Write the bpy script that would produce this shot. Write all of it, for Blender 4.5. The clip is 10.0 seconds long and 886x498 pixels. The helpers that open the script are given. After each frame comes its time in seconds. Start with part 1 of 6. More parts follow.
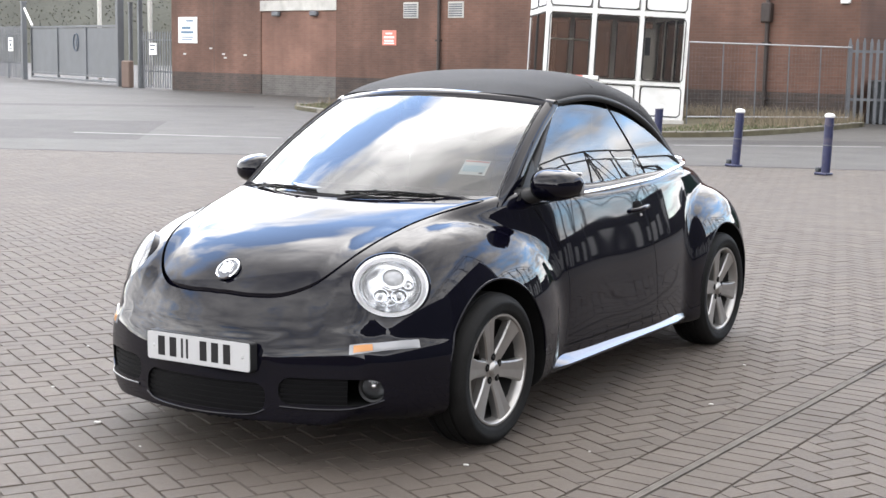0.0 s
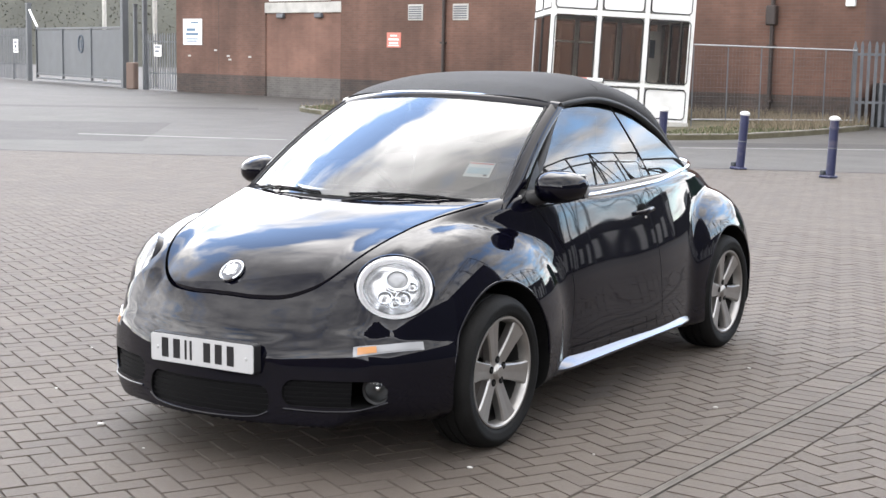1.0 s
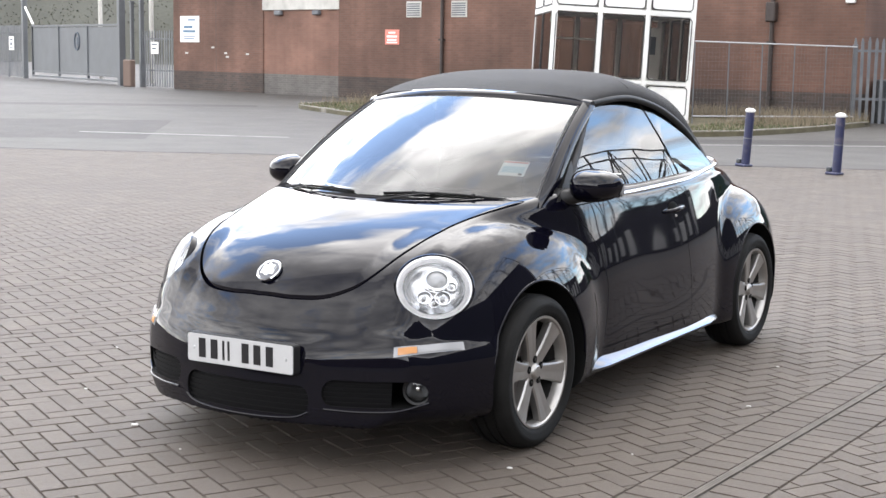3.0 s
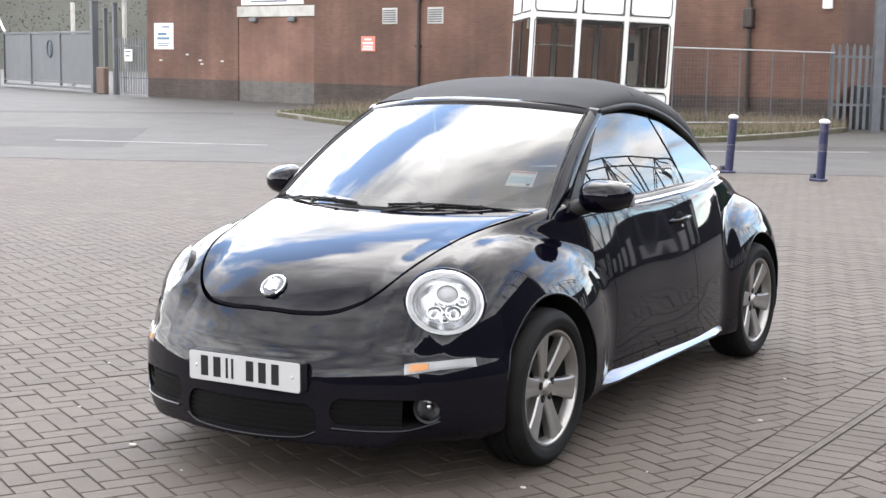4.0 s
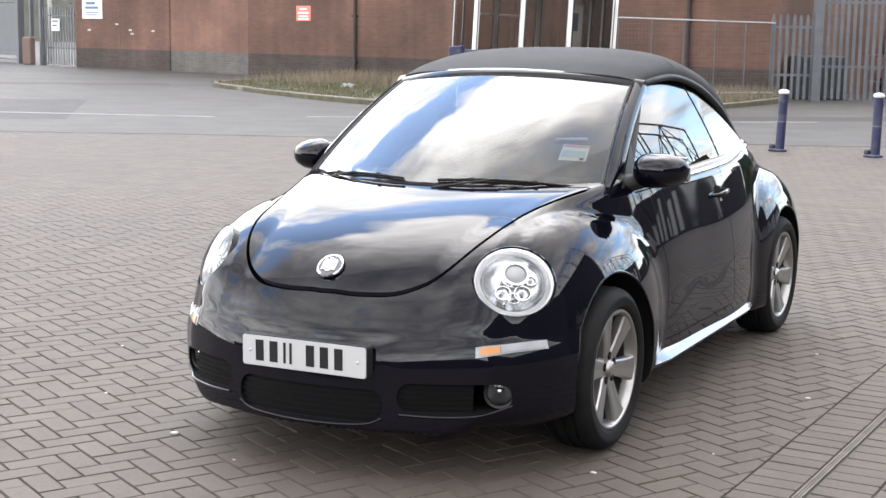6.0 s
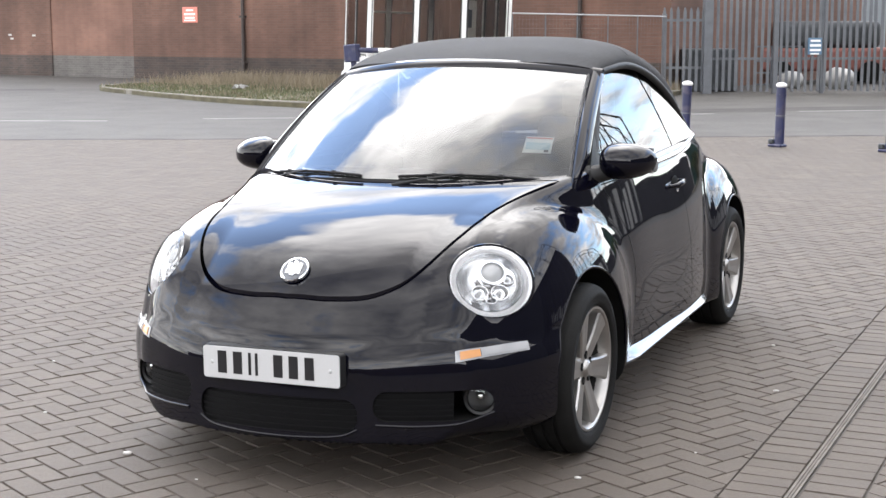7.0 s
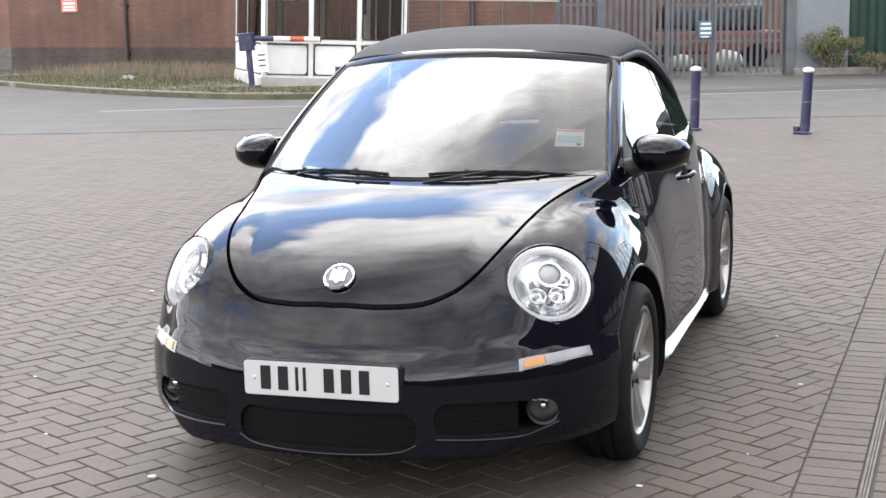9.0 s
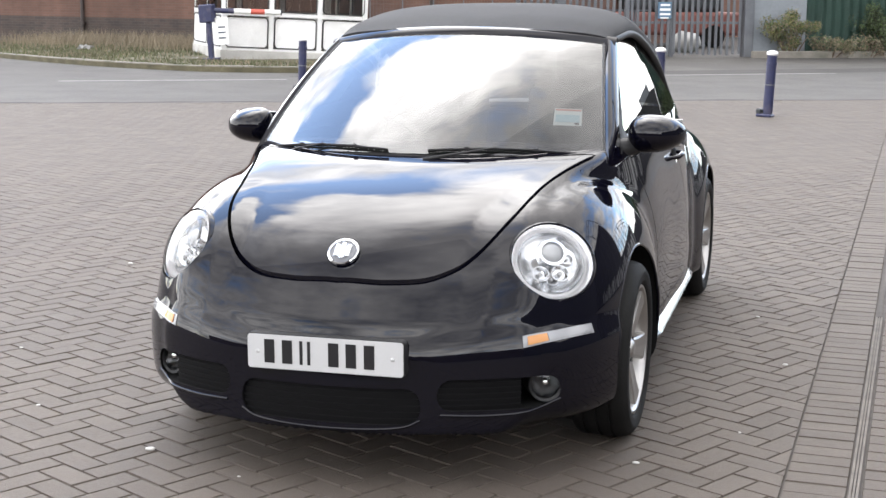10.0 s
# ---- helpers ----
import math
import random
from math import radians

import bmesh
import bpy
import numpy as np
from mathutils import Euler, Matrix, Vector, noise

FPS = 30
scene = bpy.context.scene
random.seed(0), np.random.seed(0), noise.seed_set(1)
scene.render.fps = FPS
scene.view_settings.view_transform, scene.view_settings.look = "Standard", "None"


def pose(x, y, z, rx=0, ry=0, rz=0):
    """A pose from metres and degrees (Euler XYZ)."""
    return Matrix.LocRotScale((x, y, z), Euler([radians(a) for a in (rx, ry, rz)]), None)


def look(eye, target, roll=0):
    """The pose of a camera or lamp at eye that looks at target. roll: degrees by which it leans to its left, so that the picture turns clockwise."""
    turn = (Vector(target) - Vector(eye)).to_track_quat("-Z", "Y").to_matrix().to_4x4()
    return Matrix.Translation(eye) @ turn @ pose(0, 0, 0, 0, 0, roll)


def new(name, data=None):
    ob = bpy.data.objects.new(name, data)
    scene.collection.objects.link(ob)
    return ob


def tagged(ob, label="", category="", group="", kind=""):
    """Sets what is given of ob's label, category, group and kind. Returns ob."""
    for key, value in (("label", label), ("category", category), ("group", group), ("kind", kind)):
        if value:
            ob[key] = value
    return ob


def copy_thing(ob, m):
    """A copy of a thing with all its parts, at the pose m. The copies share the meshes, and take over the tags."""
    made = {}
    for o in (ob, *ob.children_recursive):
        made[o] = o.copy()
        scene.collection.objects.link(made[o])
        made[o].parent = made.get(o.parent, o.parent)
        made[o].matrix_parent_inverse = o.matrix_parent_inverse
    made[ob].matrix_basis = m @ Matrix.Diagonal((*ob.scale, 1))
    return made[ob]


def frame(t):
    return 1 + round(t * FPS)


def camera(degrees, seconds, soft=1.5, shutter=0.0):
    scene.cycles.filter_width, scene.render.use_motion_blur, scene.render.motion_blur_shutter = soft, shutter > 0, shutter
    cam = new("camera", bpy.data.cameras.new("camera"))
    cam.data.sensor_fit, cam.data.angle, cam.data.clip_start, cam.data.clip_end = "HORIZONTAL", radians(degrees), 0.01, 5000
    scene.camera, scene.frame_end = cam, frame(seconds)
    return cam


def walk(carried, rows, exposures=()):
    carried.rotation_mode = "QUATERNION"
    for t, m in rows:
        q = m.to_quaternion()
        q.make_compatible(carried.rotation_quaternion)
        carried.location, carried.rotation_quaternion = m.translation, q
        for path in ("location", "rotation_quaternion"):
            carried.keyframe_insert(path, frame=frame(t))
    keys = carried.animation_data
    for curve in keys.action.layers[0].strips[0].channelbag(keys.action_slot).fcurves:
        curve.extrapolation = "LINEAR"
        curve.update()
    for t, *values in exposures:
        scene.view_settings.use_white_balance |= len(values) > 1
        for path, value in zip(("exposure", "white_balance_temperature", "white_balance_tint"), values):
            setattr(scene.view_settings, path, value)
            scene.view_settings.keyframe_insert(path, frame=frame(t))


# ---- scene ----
cam = camera(34.1, 10.0, soft=1.5)
PATH = [
    (0, (3.693, -4.948, 1.575), (2.635, -3.273, 1.305), 0.9),
    (0.5, (3.685, -4.945, 1.576), (2.618, -3.275, 1.309), 0.9),
    (1, (3.687, -4.939, 1.573), (2.624, -3.267, 1.306), 1.0),
    (1.5, (3.676, -4.944, 1.572), (2.613, -3.27, 1.31), 1.0),
    (2, (3.656, -4.952, 1.568), (2.583, -3.284, 1.31), 2.4),
    (2.2, (3.666, -4.944, 1.572), (2.572, -3.293, 1.293), 1.9),
    (3.3, (3.464, -5.024, 1.577), (2.423, -3.339, 1.302), 0.8),
    (3.5, (3.438, -4.993, 1.577), (2.4, -3.31, 1.276), 0.8),
    (4, (3.319, -4.946, 1.579), (2.295, -3.248, 1.317), 0.8),
    (4.5, (3.222, -4.92, 1.579), (2.196, -3.225, 1.311), 0.8),
    (5, (3.07, -4.956, 1.572), (2.126, -3.215, 1.299), -0.1),
    (5.5, (2.872, -5.035, 1.571), (1.945, -3.288, 1.272), -0.4),
    (5.7, (2.83, -5.048, 1.571), (1.888, -3.31, 1.27), 0.4),
    (6.8, (2.469, -4.897, 1.543), (1.645, -3.098, 1.252), 0.8),
    (7, (2.379, -4.916, 1.527), (1.594, -3.102, 1.227), -0.1),
    (7.5, (2.158, -4.975, 1.547), (1.399, -3.153, 1.223), -0.9),
    (8, (2.01, -4.931, 1.539), (1.248, -3.109, 1.226), 0.9),
    (8.5, (1.896, -4.864, 1.535), (1.177, -3.022, 1.236), 0.4),
    (9, (1.735, -4.87, 1.542), (1.113, -2.996, 1.222), -0.7),
    (9.5, (1.622, -4.916, 1.543), (1.06, -3.028, 1.2), -1.3),
    (10, (1.575, -4.943, 1.546), (1.021, -3.054, 1.194), 0.5),
]
walk(cam, [(t, look(eye, target, roll)) for t, eye, target, roll in PATH], [(0.0, -0.08), (10.0, -0.08)])

# ---- world and sun: broken cloud, veiled sun behind the car ----
SUN_ELEV, SUN_AZ = 43.0, 318.0     # azimuth: degrees clockwise from +y


def build_world():
    w = bpy.data.worlds.new("sky")
    scene.world = w
    w.use_nodes = True
    nt = w.node_tree
    n, l = nt.nodes, nt.links
    bg = n["Background"]
    sky = n.new("ShaderNodeTexSky")
    sky.sky_type, sky.sun_disc = "NISHITA", False
    sky.sun_elevation, sky.sun_rotation = radians(SUN_ELEV), radians(SUN_AZ)
    sky.dust_density, sky.ozone_density = 0.0, 2.4
    tc = n.new("ShaderNodeTexCoord")
    # clouds on a flat layer overhead: direction divided by its height
    sep = n.new("ShaderNodeSeparateXYZ")
    l.new(tc.outputs["Generated"], sep.inputs[0])
    low = n.new("ShaderNodeMath"); low.operation = "MAXIMUM"; low.inputs[1].default_value = 0.05
    l.new(sep.outputs["Z"], low.inputs[0])
    add = n.new("ShaderNodeMath"); add.inputs[1].default_value = 0.12
    l.new(low.outputs[0], add.inputs[0])
    div = n.new("ShaderNodeVectorMath"); div.operation = "DIVIDE"
    comb = n.new("ShaderNodeCombineXYZ")
    for k in "XYZ":
        l.new(add.outputs[0], comb.inputs[k])
    l.new(tc.outputs["Generated"], div.inputs[0]); l.new(comb.outputs[0], div.inputs[1])
    no = n.new("ShaderNodeTexNoise")
    no.inputs["Scale"].default_value, no.inputs["Detail"].default_value = 2.1, 10.0
    no.inputs["Roughness"].default_value, no.inputs["Distortion"].default_value = 0.58, 0.3
    off = n.new("ShaderNodeVectorMath"); off.inputs[1].default_value = CLOUD_OFFSET
    l.new(div.outputs[0], off.inputs[0]); l.new(off.outputs[0], no.inputs["Vector"])
    cover = n.new("ShaderNodeValToRGB")
    cover.color_ramp.elements[0].position, cover.color_ramp.elements[1].position = CLOUD_FROM, CLOUD_TO
    # a long blue gap in the cloud, level in the sky to one side of the sun
    def math_node(op, a, b):
        k = n.new("ShaderNodeMath"); k.operation = op
        for q, v in enumerate((a, b)):
            if isinstance(v, (int, float)):
                k.inputs[q].default_value = v
            else:
                l.new(v, k.inputs[q])
        return k.outputs[0]

    def ranged(v, f0, f1, t0, t1):
        k = n.new("ShaderNodeMapRange"); k.interpolation_type = "SMOOTHSTEP"
        for q, x in zip(("From Min", "From Max", "To Min", "To Max"), (f0, f1, t0, t1)):
            k.inputs[q].default_value = x
        l.new(v, k.inputs[0])
        return k.outputs[0]
    ragged = n.new("ShaderNodeTexNoise"); ragged.inputs["Scale"].default_value, ragged.inputs["Detail"].default_value = 3.2, 8.0
    l.new(tc.outputs["Generated"], ragged.inputs["Vector"])
    level = math_node("ADD", sep.outputs["Z"], math_node("MULTIPLY", math_node("SUBTRACT", ragged.outputs["Fac"], 0.5), 0.42))
    away = math_node("ABSOLUTE", math_node("SUBTRACT", level, GAP_Z), 0.0)
    band = ranged(away, GAP_W * 0.35, GAP_W * 1.4, 1.0, 0.0)
    gp = n.new("ShaderNodeVectorMath"); gp.operation = "DOT_PRODUCT"
    gp.inputs[1].default_value = Vector(GAP).normalized()
    l.new(tc.outputs["Generated"], gp.inputs[0])
    gap_out = math_node("MULTIPLY", math_node("MULTIPLY", band, ranged(gp.outputs["Value"], 0.55, 0.72, 0.0, 1.0)), 0.31)
    # a second, ragged break in the cloud over the far end of the yard
    gq = n.new("ShaderNodeVectorMath"); gq.operation = "DOT_PRODUCT"
    gq.inputs[1].default_value = Vector(GAP_TWO).normalized()
    l.new(tc.outputs["Generated"], gq.inputs[0])
    gap_out = math_node("ADD", gap_out, ranged(gq.outputs["Value"], 0.90, 0.98, 0.0, 0.13))
    sb = n.new("ShaderNodeMath"); sb.operation = "SUBTRACT"
    l.new(no.outputs["Fac"], sb.inputs[0]); l.new(gap_out, sb.inputs[1])
    l.new(sb.outputs[0], cover.inputs[0])
    no2 = n.new("ShaderNodeTexNoise")
    no2.inputs["Scale"].default_value, no2.inputs["Detail"].default_value = 1.5, 9.0
    no2.inputs["Roughness"].default_value = 0.6
    off2 = n.new("ShaderNodeVectorMath"); off2.inputs[1].default_value = (3.1, 7.7, 0.4)
    l.new(div.outputs[0], off2.inputs[0]); l.new(off2.outputs[0], no2.inputs["Vector"])
    tone = n.new("ShaderNodeValToRGB")
    tone.color_ramp.elements[0].position, tone.color_ramp.elements[1].position = 0.36, 0.64
    tone.color_ramp.elements[0].color = (0.31, 0.315, 0.335, 1)
    tone.color_ramp.elements[1].color = (1.0, 0.975, 0.965, 1)
    l.new(no2.outputs["Fac"], tone.inputs[0])
    # clouds round the sun are brighter
    sd = n.new("ShaderNodeVectorMath"); sd.operation = "DOT_PRODUCT"
    e, a = radians(SUN_ELEV), radians(SUN_AZ)
    sd.inputs[1].default_value = (math.sin(a) * math.cos(e), math.cos(a) * math.cos(e), math.sin(e))
    l.new(tc.outputs["Generated"], sd.inputs[0])
    toward = math_node("ADD", sd.outputs["Value"], math_node("MULTIPLY", math_node("SUBTRACT", no.outputs["Fac"], 0.5), 0.45))
    glow = math_node("ADD", ranged(sd.outputs["Value"], 0.33, 0.84, CLOUD_FAR, CLOUD_MID), ranged(toward, 0.78, 1.0, 0.0, CLOUD_NEAR))
    mul = n.new("ShaderNodeVectorMath"); mul.operation = "SCALE"
    haze = ranged(sep.outputs["Z"], 0.25, 0.55, 1.7, 1.0)        # bright haze low down
    l.new(tone.outputs[0], mul.inputs[0]); l.new(math_node("MULTIPLY", glow, haze), mul.inputs["Scale"])
    mix = n.new("ShaderNodeMix"); mix.data_type = "RGBA"
    l.new(cover.outputs[0], mix.inputs["Factor"])
    deep = n.new("ShaderNodeVectorMath"); deep.operation = "SCALE"; deep.inputs["Scale"].default_value = 10.5
    l.new(sky.outputs[0], deep.inputs[0]); l.new(deep.outputs[0], mix.inputs["A"]); l.new(mul.outputs[0], mix.inputs["B"])
    l.new(mix.outputs["Result"], bg.inputs["Color"])
    bg.inputs["Strength"].default_value = SKY_STRENGTH


CLOUD_OFFSET = (0.0, 0.0, 0.0)
GAP = (-0.77, 0.60, 0.0)
GAP_Z, GAP_W = 0.64, 0.10
GAP_TWO = (0.36, 0.86, 0.36)
CLOUD_FROM, CLOUD_TO = 0.24, 0.46
CLOUD_FAR, CLOUD_MID, CLOUD_NEAR = 46.0, 38.0, 96.0
SKY_STRENGTH = 0.098
build_world()
sun = new("sun", bpy.data.lights.new("sun", "SUN"))
sun.data.energy, sun.data.angle, sun.data.color = 1.15, radians(85), (1.0, 0.96, 0.91)
sun.matrix_world = look((100 * math.sin(radians(SUN_AZ)) * math.cos(radians(SUN_ELEV)), 100 * math.cos(radians(SUN_AZ)) * math.cos(radians(SUN_ELEV)), 100 * math.sin(radians(SUN_ELEV))), (0, 0, 0))

# ---- materials ----
def material(name, color, rough=0.6, metal=0.0, vary=0.0, scale=8.0, bump=0.0, bump_scale=60.0, island=0.0, obj_random=0.0,
             coat=0.0, stain=None, stain_scale=0.8, spec=0.5):
    """A surface with grain and large stains: vary is the share by which the colour swings, island that from piece to piece."""
    m = bpy.data.materials.new(name)
    m.use_nodes = True
    nt = m.node_tree
    n, l = nt.nodes, nt.links
    b = n["Principled BSDF"]
    b.inputs["Roughness"].default_value, b.inputs["Metallic"].default_value = rough, metal
    b.inputs["Specular IOR Level"].default_value = spec
    if coat:
        b.inputs["Coat Weight"].default_value, b.inputs["Coat Roughness"].default_value, b.inputs["Coat IOR"].default_value = coat, 0.035, 1.40
    col = n.new("ShaderNodeRGB"); col.outputs[0].default_value = (*color, 1)
    out = col.outputs[0]
    tc = n.new("ShaderNodeTexCoord")
    geo = n.new("ShaderNodeNewGeometry")

    def scaled(src, fac, lo, hi, f0=0.3, f1=0.7):
        mr = n.new("ShaderNodeMapRange")
        mr.inputs["From Min"].default_value, mr.inputs["From Max"].default_value = f0, f1
        mr.inputs["To Min"].default_value, mr.inputs["To Max"].default_value = lo, hi
        l.new(fac, mr.inputs[0])
        v = n.new("ShaderNodeVectorMath"); v.operation = "SCALE"
        l.new(src, v.inputs[0]); l.new(mr.outputs[0], v.inputs["Scale"])
        return v.outputs[0]

    def noise_tex(sc, detail=6.0):
        t = n.new("ShaderNodeTexNoise")
        t.inputs["Scale"].default_value, t.inputs["Detail"].default_value = sc, detail
        l.new(geo.outputs["Position"], t.inputs["Vector"])
        return t.outputs["Fac"]

    if vary:
        out = scaled(out, noise_tex(scale), 1 - vary, 1 + vary)
        out = scaled(out, noise_tex(scale * 14, 3.0), 1 - vary * 0.6, 1 + vary * 0.6)
    if island:
        out = scaled(out, geo.outputs["Random Per Island"], 1 - island, 1 + island, 0, 1)
    if obj_random:
        oi = n.new("ShaderNodeObjectInfo")
        out = scaled(out, oi.outputs["Random"], 1 - obj_random, 1 + obj_random, 0, 1)
    if stain:
        mr = n.new("ShaderNodeMapRange")
        mr.inputs["From Min"].default_value, mr.inputs["From Max"].default_value = 0.5, 0.68
        l.new(noise_tex(stain_scale, 8.0), mr.inputs[0])
        mx = n.new("ShaderNodeMix"); mx.data_type = "RGBA"
        mx.inputs["B"].default_value = (*stain, 1)
        l.new(mr.outputs[0], mx.inputs["Factor"]); l.new(out, mx.inputs["A"])
        out = mx.outputs["Result"]
    l.new(out, b.inputs["Base Color"])
    if bump:
        bp = n.new("ShaderNodeBump")
        bp.inputs["Strength"].default_value, bp.inputs["Distance"].default_value = bump, 0.01
        l.new(noise_tex(bump_scale, 5.0), bp.inputs["Height"])
        l.new(bp.outputs[0], b.inputs["Normal"])
    return m


def brick_material(name, c1, c2, mortar, length=0.225, height=0.075):
    """Coursed brickwork laid out along the wall's own x and z."""
    m = material(name, c1, 0.85)
    nt = m.node_tree
    n, l = nt.nodes, nt.links
    b = n["Principled BSDF"]
    tc = n.new("ShaderNodeTexCoord")
    mp = n.new("ShaderNodeMapping"); mp.inputs["Rotation"].default_value = (radians(90), 0, 0)
    l.new(tc.outputs["Object"], mp.inputs[0])
    br = n.new("ShaderNodeTexBrick")
    br.inputs["Scale"].default_value = 1.0
    br.inputs["Brick Width"].default_value, br.inputs["Row Height"].default_value = length, height
    br.inputs["Mortar Size"].default_value, br.inputs["Mortar Smooth"].default_value = 0.005, 0.3
    br.inputs["Color1"].default_value, br.inputs["Color2"].default_value = (*c1, 1), (*c2, 1)
    br.inputs["Mortar"].default_value = (*mortar, 1)
    l.new(mp.outputs[0], br.inputs["Vector"])
    no = n.new("ShaderNodeTexNoise"); no.inputs["Scale"].default_value, no.inputs["Detail"].default_value = 0.45, 7.0
    l.new(tc.outputs["Object"], no.inputs["Vector"])
    mr = n.new("ShaderNodeMapRange")
    mr.inputs["From Min"].default_value, mr.inputs["From Max"].default_value = 0.3, 0.7
    mr.inputs["To Min"].default_value, mr.inputs["To Max"].default_value = 0.62, 1.3
    l.new(no.outputs["Fac"], mr.inputs[0])
    # rain streaks: noise drawn out along z
    st = n.new("ShaderNodeMapping"); st.inputs["Scale"].default_value = (2.2, 2.2, 0.12)
    l.new(tc.outputs["Object"], st.inputs[0])
    no2 = n.new("ShaderNodeTexNoise"); no2.inputs["Scale"].default_value = 1.0
    l.new(st.outputs[0], no2.inputs["Vector"])
    mr2 = n.new("ShaderNodeMapRange")
    mr2.inputs["From Min"].default_value, mr2.inputs["From Max"].default_value = 0.35, 0.65
    mr2.inputs["To Min"].default_value, mr2.inputs["To Max"].default_value = 0.9, 1.09
    l.new(no2.outputs["Fac"], mr2.inputs[0])
    mm = n.new("ShaderNodeMath"); mm.operation = "MULTIPLY"
    l.new(mr.outputs[0], mm.inputs[0]); l.new(mr2.outputs[0], mm.inputs[1])
    v = n.new("ShaderNodeVectorMath"); v.operation = "SCALE"
    l.new(br.outputs["Color"], v.inputs[0]); l.new(mm.outputs[0], v.inputs["Scale"])
    l.new(v.outputs[0], b.inputs["Base Color"])
    bp = n.new("ShaderNodeBump"); bp.inputs["Strength"].default_value, bp.inputs["Distance"].default_value = 0.5, 0.006
    bp.invert = True
    l.new(br.outputs["Fac"], bp.inputs["Height"]); l.new(bp.outputs[0], b.inputs["Normal"])
    return m


def glass_material(name, tint=(0.85, 0.9, 0.88), ior=1.5, clear=0.85):
    """Thin pane: a mirror by Fresnel over a clear, tinted see-through layer."""
    m = bpy.data.materials.new(name)
    m.use_nodes = True
    nt = m.node_tree
    n, l = nt.nodes, nt.links
    n.remove(n["Principled BSDF"])
    tr = n.new("ShaderNodeBsdfTransparent"); tr.inputs[0].default_value = (*[c * clear for c in tint], 1)
    gl = n.new("ShaderNodeBsdfGlossy"); gl.inputs["Roughness"].default_value = 0.0
    fr = n.new("ShaderNodeFresnel"); fr.inputs["IOR"].default_value = ior
    mx = n.new("ShaderNodeMixShader")
    l.new(fr.outputs[0], mx.inputs[0]); l.new(tr.outputs[0], mx.inputs[1]); l.new(gl.outputs[0], mx.inputs[2])
    l.new(mx.outputs[0], n["Material Output"].inputs[0])
    return m


